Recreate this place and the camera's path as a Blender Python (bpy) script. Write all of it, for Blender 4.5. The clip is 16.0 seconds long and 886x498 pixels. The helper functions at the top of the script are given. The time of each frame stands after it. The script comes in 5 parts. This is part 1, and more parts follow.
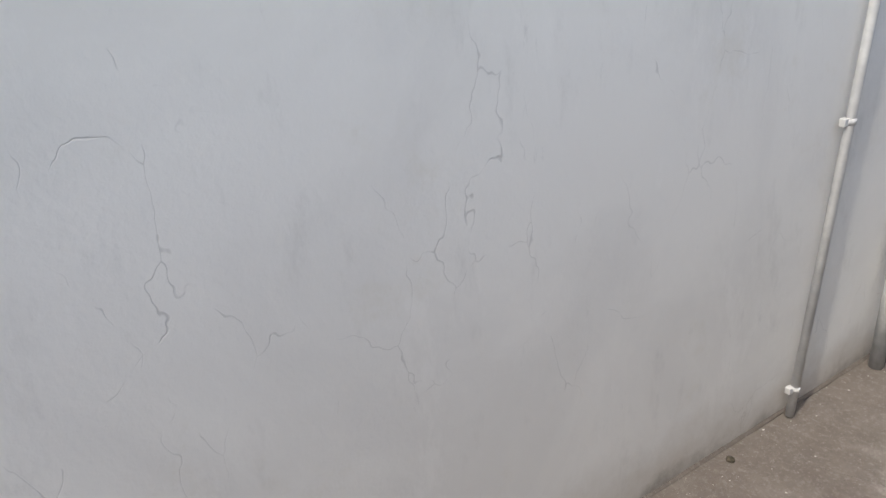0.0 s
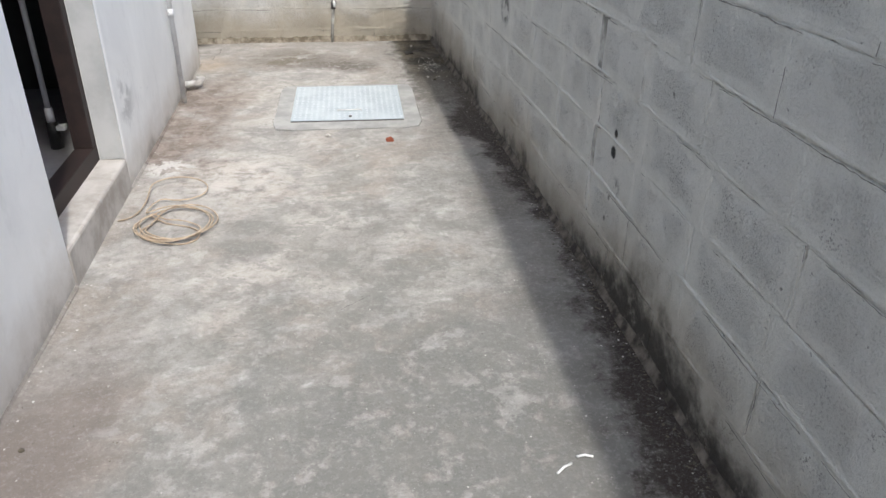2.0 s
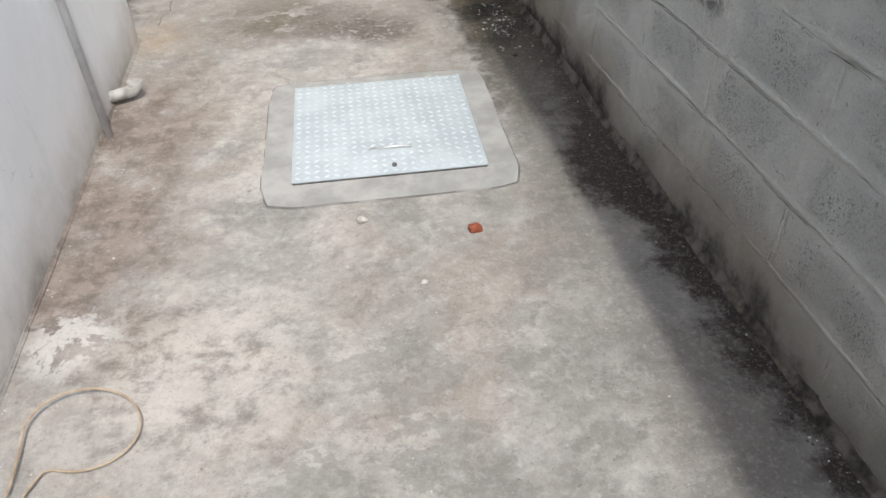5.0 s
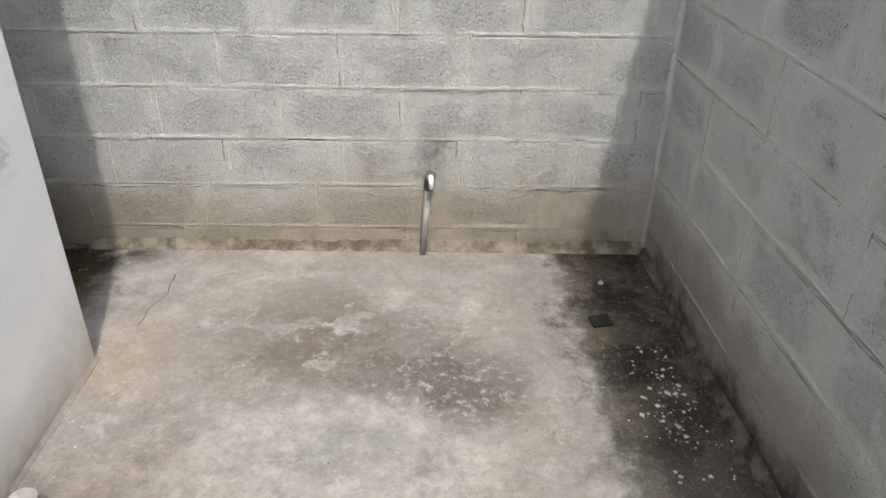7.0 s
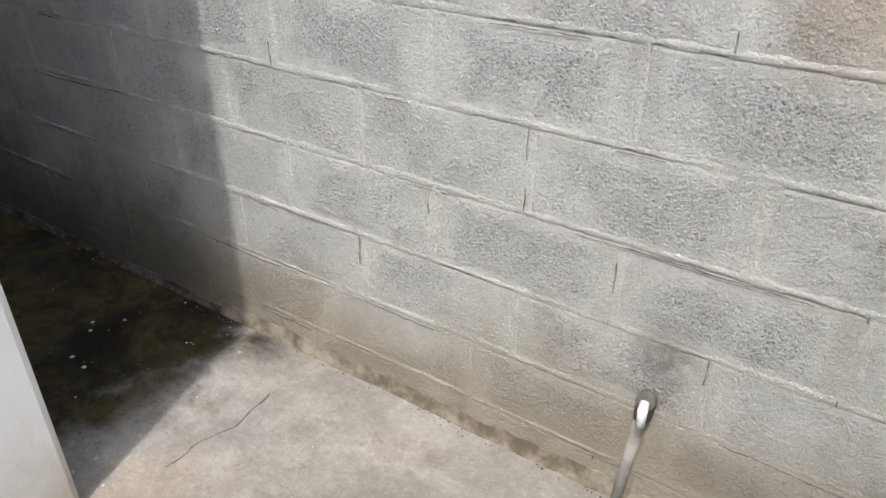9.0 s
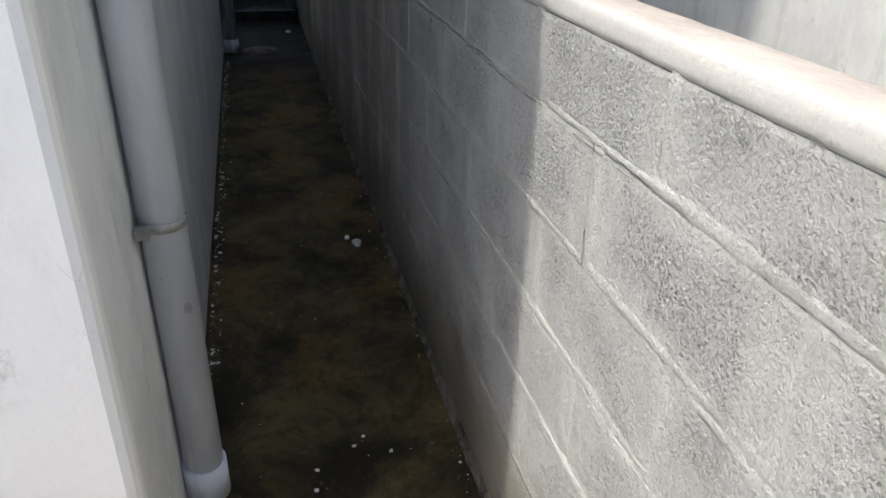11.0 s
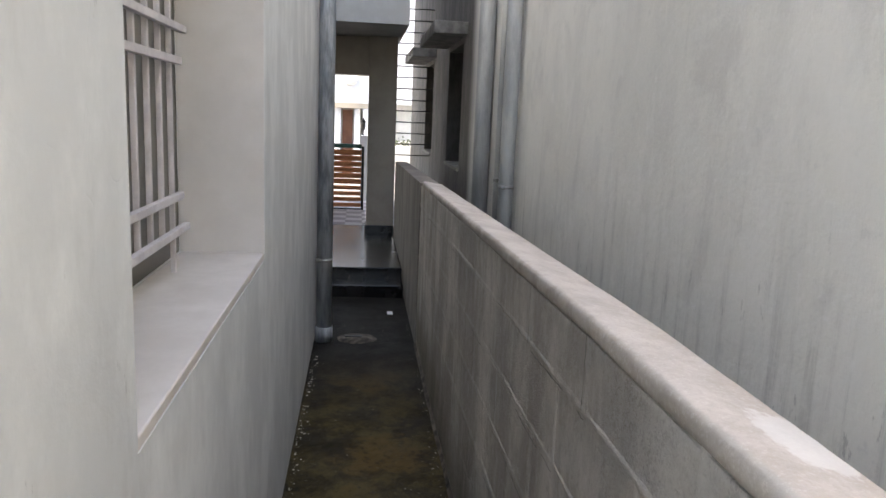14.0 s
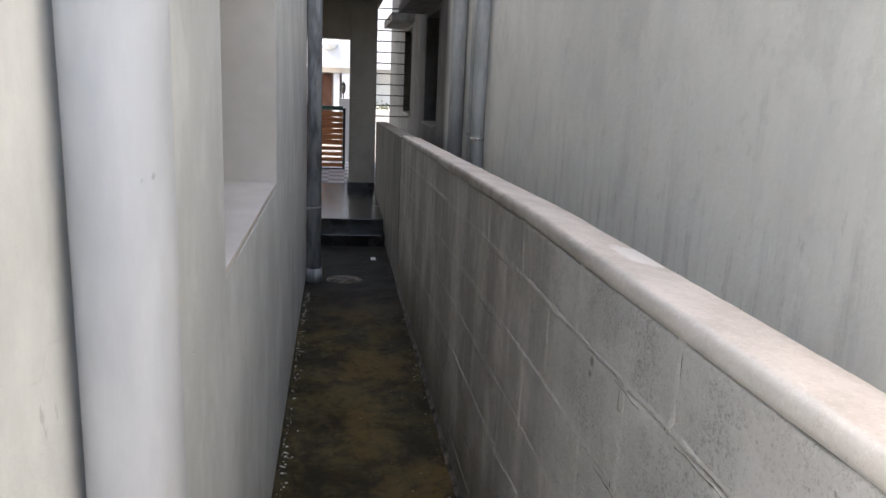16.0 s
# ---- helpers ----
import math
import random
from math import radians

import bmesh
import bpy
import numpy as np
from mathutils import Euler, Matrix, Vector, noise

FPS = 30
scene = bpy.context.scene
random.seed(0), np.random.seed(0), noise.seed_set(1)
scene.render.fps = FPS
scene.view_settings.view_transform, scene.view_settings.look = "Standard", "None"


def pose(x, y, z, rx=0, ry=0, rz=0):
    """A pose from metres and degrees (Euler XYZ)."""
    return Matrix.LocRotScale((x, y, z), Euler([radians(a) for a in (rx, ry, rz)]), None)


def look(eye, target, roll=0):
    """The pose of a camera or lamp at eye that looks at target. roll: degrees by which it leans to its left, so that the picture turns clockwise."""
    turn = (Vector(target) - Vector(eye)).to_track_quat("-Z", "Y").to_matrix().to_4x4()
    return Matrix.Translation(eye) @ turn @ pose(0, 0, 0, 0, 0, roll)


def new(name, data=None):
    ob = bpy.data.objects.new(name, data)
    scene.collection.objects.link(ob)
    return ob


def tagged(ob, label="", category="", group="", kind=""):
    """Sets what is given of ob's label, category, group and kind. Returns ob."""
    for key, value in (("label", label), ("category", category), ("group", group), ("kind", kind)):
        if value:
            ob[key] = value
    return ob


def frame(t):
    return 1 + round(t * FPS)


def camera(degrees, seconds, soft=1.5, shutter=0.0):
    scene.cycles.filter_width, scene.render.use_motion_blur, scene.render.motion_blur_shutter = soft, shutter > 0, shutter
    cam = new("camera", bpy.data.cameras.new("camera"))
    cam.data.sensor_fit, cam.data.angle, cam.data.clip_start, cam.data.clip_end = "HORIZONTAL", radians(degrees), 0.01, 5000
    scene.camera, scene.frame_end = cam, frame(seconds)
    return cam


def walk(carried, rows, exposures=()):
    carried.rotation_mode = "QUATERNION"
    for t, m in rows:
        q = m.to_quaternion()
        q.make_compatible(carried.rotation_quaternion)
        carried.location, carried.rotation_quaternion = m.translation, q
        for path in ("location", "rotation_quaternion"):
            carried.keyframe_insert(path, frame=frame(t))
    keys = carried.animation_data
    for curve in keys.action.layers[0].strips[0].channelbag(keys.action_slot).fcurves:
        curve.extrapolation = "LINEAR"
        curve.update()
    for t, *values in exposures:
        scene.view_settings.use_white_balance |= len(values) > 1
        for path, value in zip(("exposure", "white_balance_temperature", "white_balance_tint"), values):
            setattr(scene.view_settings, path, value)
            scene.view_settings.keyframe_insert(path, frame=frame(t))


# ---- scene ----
cam = camera(62.0, 16.0)
PATH = [
    (0, (1.192, 1.354, 1.661), (-0.371, 2.296, 0.843), -5.3),
    (0.5, (1.377, 1.724, 1.589), (0.54, 3.281, 0.654), -8.5),
    (1, (1.27, 2.026, 1.492), (1.201, 3.757, 0.494), -2.2),
    (1.5, (1.122, 2.282, 1.505), (1.275, 4.008, 0.507), -1.4),
    (2, (1.022, 2.604, 1.481), (1.274, 4.337, 0.515), 0.9),
    (2.5, (0.931, 2.96, 1.494), (1.049, 4.713, 0.539), -0.3),
    (3, (0.849, 3.384, 1.468), (1.113, 5.089, 0.456), -3.3),
    (5.5, (0.951, 5.166, 1.389), (1.13, 6.688, 0.104), -1.1),
    (6, (0.951, 5.617, 1.362), (1.136, 7.229, 0.194), 0.7),
    (6.5, (0.924, 6.048, 1.394), (1.119, 7.706, 0.292), -0.3),
    (7, (1.042, 6.498, 1.421), (1.05, 8.231, 0.422), 0.7),
    (7.5, (1.059, 6.773, 1.376), (1.014, 8.574, 0.509), -1.0),
    (8, (1.144, 7.144, 1.37), (1.03, 8.944, 0.507), -1.2),
    (8.5, (1.218, 7.466, 1.352), (0.708, 9.142, 0.387), -2.6),
    (9, (1.27, 7.792, 1.326), (0.325, 9.222, 0.295), 0.2),
    (9.5, (1.143, 8.122, 1.275), (0.007, 9.353, 0.184), 1.2),
    (9.7, (1.076, 8.213, 1.289), (-0.223, 9.299, 0.225), 1.4),
    (11.8, (0.699, 8.547, 1.377), (-1.12, 8.8, 0.585), 0.2),
    (12, (0.599, 8.544, 1.399), (-1.273, 8.841, 0.762), 1.5),
    (12.5, (0.326, 8.52, 1.445), (-1.583, 8.816, 0.926), 3.2),
    (13, (0.102, 8.529, 1.46), (-1.822, 8.812, 0.996), 3.3),
    (13.5, (-0.134, 8.546, 1.489), (-2.088, 8.705, 1.091), 1.0),
    (14, (-0.3, 8.552, 1.502), (-2.254, 8.783, 1.148), 2.4),
    (14.5, (-0.335, 8.569, 1.496), (-2.279, 8.819, 1.098), 2.5),
    (15, (-0.225, 8.577, 1.492), (-2.172, 8.751, 1.072), 2.0),
    (15.5, (-0.039, 8.55, 1.487), (-1.988, 8.794, 1.111), 1.7),
    (16, (0.241, 8.493, 1.459), (-1.689, 8.783, 1.021), 2.5),
]
EXPOSURES = [(0.0, 0.74, 7050, 8), (0.5, 0.5, 6650, 8), (1.0, 0.98, 6450, 8), (1.5, 1.22, 6400, 8), (3.0, 1.14, 6350, 8), (5.5, 1.08, 6450, 8), (6.0, 1.12, 6450, 8), (7.0, 1.08, 6550, 8), (7.7, 1.18, 6550, 8),
             (9.0, 1.25, 6450, 8), (9.5, 1.28, 6500, 8), (11.8, 1.78, 6550, 10), (12.5, 2.62, 7350, 11), (13.5, 2.79, 7450, 11), (14.5, 2.98, 7650, 11), (15.5, 2.82, 7450, 11), (16.0, 2.62, 7350, 11)]
walk(cam, [(t, look(eye, target, roll)) for t, eye, target, roll in PATH], EXPOSURES)

# world and sun
SUN_DIR = Vector((-0.163, 0.6, -1.0)).normalized()
world = bpy.data.worlds.new("world")
scene.world = world
world.use_nodes = True
wn = world.node_tree.nodes
sky = wn.new("ShaderNodeTexSky")
sky.sky_type, sky.sun_disc = "NISHITA", False
sky.sun_elevation = math.asin(-SUN_DIR.z)
sky.sun_rotation = math.atan2(-SUN_DIR.x, -SUN_DIR.y)
sky.air_density, sky.dust_density, sky.ozone_density = 1.0, 2.6, 0.7
wn["Background"].inputs["Strength"].default_value = 0.15
world.node_tree.links.new(sky.outputs[0], wn["Background"].inputs["Color"])
sun = new("sun", bpy.data.lights.new("sun", "SUN"))
sun.data.energy, sun.data.angle, sun.data.color = 1.3, radians(1.7), (1.0, 0.955, 0.89)
sun.rotation_euler = SUN_DIR.to_track_quat("-Z", "Y").to_euler()

# plan: x across the yard from the house wall, y along it, z up
W, L, LC = 1.965, 8.95, 8.28      # yard wall, far wall, house corner
BEND_Y, BEND = 5.0, 0.036         # past here the yard wall draws in, per metre
NY = 9.42                         # the neighbour's wall
EAST_H = 1.77
DOOR_Y0, DOOR_Y1, THR = 5.12, 6.03, 0.155
ROOF = 4.4
FAR_JOINTS = (0.0, 0.10, 0.272, 0.45, 0.638, 0.82, 1.005, 1.142)
EAST_JOINTS = (0.0, 0.19, 0.385, 0.57, 0.76, 0.96, 1.16, 1.36, 1.56, 1.77)
PORCH = 0.2


# ---- materials ----
class Nodes:
    """A small builder for node materials. Colours and values are plain numbers or sockets."""

    def __init__(self, name):
        self.m = bpy.data.materials.new(name)
        self.m.use_nodes = True
        self.t = self.m.node_tree
        self.b = self.t.nodes["Principled BSDF"]
        self.pos = self.t.nodes.new("ShaderNodeNewGeometry").outputs["Position"]
        xyz = self.add("ShaderNodeSeparateXYZ", [self.pos])
        self.x, self.y, self.z = xyz.outputs[0], xyz.outputs[1], xyz.outputs[2]

    def put(self, socket, value):
        if isinstance(value, bpy.types.NodeSocket):
            self.t.links.new(value, socket)
        elif isinstance(value, (tuple, list)) and len(value) == 3 and socket.type == "RGBA":
            socket.default_value = (*value, 1)
        else:
            socket.default_value = value

    def add(self, kind, values=(), **props):
        n = self.t.nodes.new(kind)
        for k, v in props.items():
            setattr(n, k, v)
        for i, v in enumerate(values):
            if v is not None:
                self.put(n.inputs[i], v)
        return n

    def math(self, op, a, b=0.0, clamp=False):
        return self.add("ShaderNodeMath", [a, b], operation=op, use_clamp=clamp).outputs[0]

    def mapped(self, scale):
        n = self.add("ShaderNodeMapping", [self.pos])
        n.inputs["Scale"].default_value = scale
        return n.outputs[0]

    def noise(self, scale, detail=6.0, rough=0.6, vec=None, warp=0.0):
        n = self.add("ShaderNodeTexNoise")
        self.put(n.inputs["Vector"], vec or self.pos)
        n.inputs["Scale"].default_value, n.inputs["Detail"].default_value = scale, detail
        n.inputs["Roughness"].default_value, n.inputs["Distortion"].default_value = rough, warp
        return n.outputs["Fac"]

    def cells(self, scale, feature="DISTANCE_TO_EDGE", vec=None):
        n = self.add("ShaderNodeTexVoronoi", feature=feature)
        self.put(n.inputs["Vector"], vec or self.pos)
        n.inputs["Scale"].default_value = scale
        return n.outputs["Distance"]

    def step(self, value, lo, hi):
        n = self.add("ShaderNodeMapRange", interpolation_type="SMOOTHSTEP")
        self.put(n.inputs["Value"], value)
        n.inputs["From Min"].default_value, n.inputs["From Max"].default_value = lo, hi
        return n.outputs["Result"]

    def mix(self, fac, a, b):
        n = self.add("ShaderNodeMix", data_type="RGBA")
        self.put(n.inputs["Factor"], fac)
        self.put(n.inputs[6], a)
        self.put(n.inputs[7], b)
        return n.outputs[2]

    def bent_x(self):
        """x measured so that the yard wall stands at W all along."""
        return self.math("ADD", self.x, self.times(self.math("MAXIMUM", self.math("SUBTRACT", self.y, BEND_Y), 0.0), BEND))

    def times(self, *v):
        out = v[0]
        for w in v[1:]:
            out = self.math("MULTIPLY", out, w)
        return out

    def blob(self, x, y, r, soft, warp, axis="xy"):
        """1 inside a ragged round patch of radius r at (x, y), 0 outside."""
        a = {"xy": (self.x, self.y), "yz": (self.y, self.z), "xz": (self.x, self.z)}[axis]
        dx = self.math("SUBTRACT", a[0], x)
        dy = self.math("SUBTRACT", a[1], y)
        d = self.math("SQRT", self.math("ADD", self.times(dx, dx), self.times(dy, dy)))
        d = self.math("ADD", d, self.times(self.math("SUBTRACT", warp, 0.5), r * 1.6))
        return self.step(d, r + soft, r - soft)

    def finish(self, color, rough, height=None, strength=0.4, distance=0.01, **extra):
        self.put(self.b.inputs["Base Color"], color)
        self.put(self.b.inputs["Roughness"], rough)
        for k, v in extra.items():
            self.put(self.b.inputs[k.replace("_", " ")], v)
        if height is not None:
            n = self.add("ShaderNodeBump")
            n.inputs["Strength"].default_value, n.inputs["Distance"].default_value = strength, distance
            self.put(n.inputs["Height"], height)
            self.t.links.new(n.outputs[0], self.b.inputs["Normal"])
        return self.m


def floor_concrete():
    n = Nodes("worn_concrete_floor")
    big, mid, fine = n.noise(1.1, 5, 0.6, warp=0.6), n.noise(3.8, 10, 0.62, warp=0.35), n.noise(46, 8, 0.75)
    streak = n.noise(3.4, 12, 0.68, vec=n.mapped((1.0, 1.15, 1.0)), warp=0.3)
    blotch = n.noise(6.0, 9, 0.62, warp=0.4)
    mottle = n.noise(13, 11, 0.7, warp=0.3)
    brown = n.noise(1.9, 9, 0.62, warp=0.4)
    wisp = n.noise(8.5, 12, 0.72, vec=n.mapped((1.0, 1.1, 1.0)), warp=0.2)
    pit, crumb = n.noise(120, 5, 0.7), n.noise(27, 9, 0.74)
    flake = n.noise(5.5, 12, 0.72, warp=0.25)
    c = n.mix(n.step(mid, 0.38, 0.64), (0.25, 0.243, 0.222), (0.4, 0.38, 0.352))
    c = n.mix(n.times(n.step(big, 0.42, 0.6), 0.4), c, (0.45, 0.415, 0.37))
    c = n.mix(n.times(n.step(brown, 0.47, 0.6), 0.6), c, (0.26, 0.222, 0.185))
    c = n.mix(n.times(n.step(streak, 0.52, 0.62), 0.6), c, (0.23, 0.22, 0.205))
    c = n.mix(n.times(n.step(wisp, 0.54, 0.66), 0.3), c, (0.52, 0.51, 0.49))
    c = n.mix(n.times(n.step(wisp, 0.45, 0.34), 0.5), c, (0.2, 0.18, 0.165))
    c = n.mix(n.times(n.step(flake, 0.6, 0.63), n.step(big, 0.4, 0.55), 0.25), c, (0.52, 0.51, 0.49))
    c = n.mix(n.times(n.step(flake, 0.41, 0.385), 0.5), c, (0.19, 0.175, 0.16))
    c = n.mix(n.times(n.step(blotch, 0.56, 0.64), 0.35), c, (0.5, 0.48, 0.455))
    c = n.mix(n.times(n.step(crumb, 0.5, 0.66), 0.3), c, (0.2, 0.19, 0.175))
    c = n.mix(n.times(n.step(crumb, 0.46, 0.34), 0.2), c, (0.56, 0.545, 0.52))
    # nearest floor browned, and darkened further to paint in dimmer light there
    c = n.mix(n.times(n.step(n.math("ADD", n.y, n.times(mid, 1.4)), 5.2, 3.7), 0.66), c, n.mix(n.step(wisp, 0.4, 0.6), (0.13, 0.108, 0.09), (0.27, 0.235, 0.21)))
    # grey skim over the middle, towards the block wall
    skim = n.times(n.blob(1.35, 4.0, 0.85, 0.5, mid), n.math("MAXIMUM", n.step(mottle, 0.34, 0.5), 0.55), 0.85)
    c = n.mix(skim, c, (0.155, 0.157, 0.145))
    c = n.mix(n.times(n.step(mottle, 0.5, 0.62), 0.3), c, (0.17, 0.163, 0.148))
    c = n.mix(n.times(n.step(mottle, 0.46, 0.36), 0.16), c, (0.52, 0.5, 0.47))
    c = n.mix(n.times(n.blob(0.62, 5.45, 0.17, 0.05, mid), 0.6), c, (0.2, 0.195, 0.18))
    c = n.mix(n.times(n.blob(1.0, 5.3, 0.2, 0.08, mid), 0.5), c, (0.23, 0.22, 0.2))
    sheet = n.noise(4.4, 13, 0.68, vec=n.mapped((1.0, 1.3, 1.0)))
    c = n.mix(n.times(n.step(sheet, 0.505, 0.525), n.step(n.y, 3.0, 3.8), n.step(n.y, 6.7, 6.0), n.step(n.x, 0.3, 0.6), 0.5), c, (0.19, 0.188, 0.17))
    c = n.mix(n.times(n.step(sheet, 0.42, 0.38), n.step(n.y, 6.9, 6.2), 0.25), c, (0.47, 0.455, 0.43))
    # rusty damp along the house, and dark blotches before the far wall
    damp = n.step(n.math("ADD", n.x, n.times(n.math("SUBTRACT", streak, 0.5), 0.9)), 0.52, 0.16)
    c = n.mix(n.times(damp, n.step(n.y, 5.9, 6.5), n.step(n.y, 8.1, 7.6), n.step(mid, 0.3, 0.5), 0.9), c, n.mix(n.step(wisp, 0.42, 0.58), (0.14, 0.11, 0.09), (0.24, 0.2, 0.17)))
    c = n.mix(n.times(n.blob(0.08, 8.32, 0.17, 0.09, mid), 0.5), c, (0.38, 0.29, 0.2))
    c = n.mix(n.times(n.blob(0.62, 8.42, 0.26, 0.14, wisp), n.step(flake, 0.44, 0.48), 0.85), c, (0.11, 0.09, 0.06))
    c = n.mix(n.times(n.blob(0.95, 8.3, 0.2, 0.1, mottle), n.step(crumb, 0.36, 0.5), 0.85), c, (0.1, 0.082, 0.066))
    c = n.mix(n.times(n.blob(1.15, 8.17, 0.16, 0.08, mottle), n.step(crumb, 0.36, 0.5), 0.85), c, (0.095, 0.08, 0.065))
    c = n.mix(n.times(n.blob(0.95, 2.3, 1.0, 0.35, streak), n.step(mid, 0.56, 0.44), 0.75), c, (0.15, 0.12, 0.112))
    c = n.mix(n.times(n.blob(1.45, 2.9, 0.6, 0.25, blotch), 0.5), c, (0.17, 0.16, 0.155))
    c = n.mix(n.times(n.step(n.math("ADD", n.x, n.times(n.math("SUBTRACT", streak, 0.5), 0.5)), 0.42, 0.22), n.step(n.y, 5.2, 4.2), 0.8), c, (0.15, 0.128, 0.112))
    # grime and algae along the block wall, widened to mask the wall's shadow edge
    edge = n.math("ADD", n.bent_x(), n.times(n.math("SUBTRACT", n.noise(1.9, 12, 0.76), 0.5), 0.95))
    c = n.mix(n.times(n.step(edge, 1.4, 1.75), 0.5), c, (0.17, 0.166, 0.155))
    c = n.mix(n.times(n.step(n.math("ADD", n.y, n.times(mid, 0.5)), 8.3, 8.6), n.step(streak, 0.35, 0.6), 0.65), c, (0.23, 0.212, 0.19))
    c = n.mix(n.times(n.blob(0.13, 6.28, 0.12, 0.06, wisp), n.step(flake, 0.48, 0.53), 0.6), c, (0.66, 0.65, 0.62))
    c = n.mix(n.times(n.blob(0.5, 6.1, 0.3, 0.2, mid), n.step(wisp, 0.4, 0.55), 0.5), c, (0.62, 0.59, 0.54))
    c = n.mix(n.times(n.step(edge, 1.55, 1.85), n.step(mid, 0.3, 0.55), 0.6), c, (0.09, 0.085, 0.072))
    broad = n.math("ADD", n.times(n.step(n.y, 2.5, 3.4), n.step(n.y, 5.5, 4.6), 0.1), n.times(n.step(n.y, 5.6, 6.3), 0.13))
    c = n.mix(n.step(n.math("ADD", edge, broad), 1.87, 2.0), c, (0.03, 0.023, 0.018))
    # stained corner, with shade painted into the strip behind the shadow edge
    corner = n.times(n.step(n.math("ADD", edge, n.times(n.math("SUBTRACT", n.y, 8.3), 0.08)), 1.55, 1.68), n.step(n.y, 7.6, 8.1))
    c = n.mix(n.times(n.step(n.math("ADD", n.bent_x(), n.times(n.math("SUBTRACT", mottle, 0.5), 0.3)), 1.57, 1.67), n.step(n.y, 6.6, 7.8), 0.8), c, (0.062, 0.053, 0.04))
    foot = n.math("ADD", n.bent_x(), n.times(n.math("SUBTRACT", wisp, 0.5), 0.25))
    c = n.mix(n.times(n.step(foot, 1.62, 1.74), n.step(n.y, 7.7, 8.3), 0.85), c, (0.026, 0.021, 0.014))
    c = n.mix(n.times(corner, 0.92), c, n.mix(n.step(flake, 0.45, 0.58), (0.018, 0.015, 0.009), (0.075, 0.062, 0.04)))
    # lime spots and dark specks
    spots = n.times(n.step(n.noise(14, 5, 0.8), 0.66, 0.7), n.step(n.noise(1.6, 3), 0.45, 0.6))
    c = n.mix(n.times(spots, 0.6), c, (0.55, 0.53, 0.49))
    c = n.mix(n.times(n.step(n.noise(55, 3, 0.6), 0.68, 0.74), 0.6), c, (0.1, 0.09, 0.08))
    c = n.mix(n.times(n.step(fine, 0.5, 0.66), 0.18), c, (0.18, 0.17, 0.16))
    c = n.mix(n.times(n.step(fine, 0.5, 0.36), 0.12), c, (0.6, 0.59, 0.57))
    c = n.mix(n.times(n.step(pit, 0.56, 0.68), 0.35), c, (0.1, 0.095, 0.09))
    c = n.mix(n.times(n.step(pit, 0.4, 0.3), 0.3), c, (0.6, 0.59, 0.57))
    # the passage: wet, olive and black; its street end has porch shade painted in
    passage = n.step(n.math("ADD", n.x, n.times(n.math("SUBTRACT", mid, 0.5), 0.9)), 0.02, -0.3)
    algae_and_shade = n.mix(n.step(n.noise(3.4, 12, 0.74, warp=0.4), 0.38, 0.66), (0.012, 0.009, 0.003), (0.075, 0.056, 0.02))
    algae_and_shade = n.mix(n.times(n.step(n.noise(2.0, 5, 0.7), 0.52, 0.64), 0.7), algae_and_shade, (0.1, 0.062, 0.018))
    algae_and_shade = n.mix(n.step(n.x, -3.6, -5.0), algae_and_shade, (0.012, 0.011, 0.009))
    c = n.mix(n.times(passage, n.step(n.y, 8.1, 8.3)), c, algae_and_shade)
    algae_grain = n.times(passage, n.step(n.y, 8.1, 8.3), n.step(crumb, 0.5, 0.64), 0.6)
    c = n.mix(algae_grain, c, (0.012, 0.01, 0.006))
    c = n.mix(n.times(passage, n.step(n.noise(24, 6, 0.7), 0.64, 0.69), 0.35), c, (0.3, 0.28, 0.22))
    rough = n.math("SUBTRACT", 0.9, n.times(n.math("MAXIMUM", n.times(passage, 0.14), n.times(corner, 0.3)), n.step(mid, 0.62, 0.42)))
    h = n.math("ADD", n.times(mid, 0.8), n.math("ADD", n.times(fine, 0.35), n.math("ADD", n.times(crumb, 0.45), n.times(pit, 0.12))))
    return n.finish(c, rough, h, 0.75, 0.012, Specular_IOR_Level=0.25)


SCARS = ((-0.95, 0.985, 0.009), (-0.955, 0.96, 0.006))


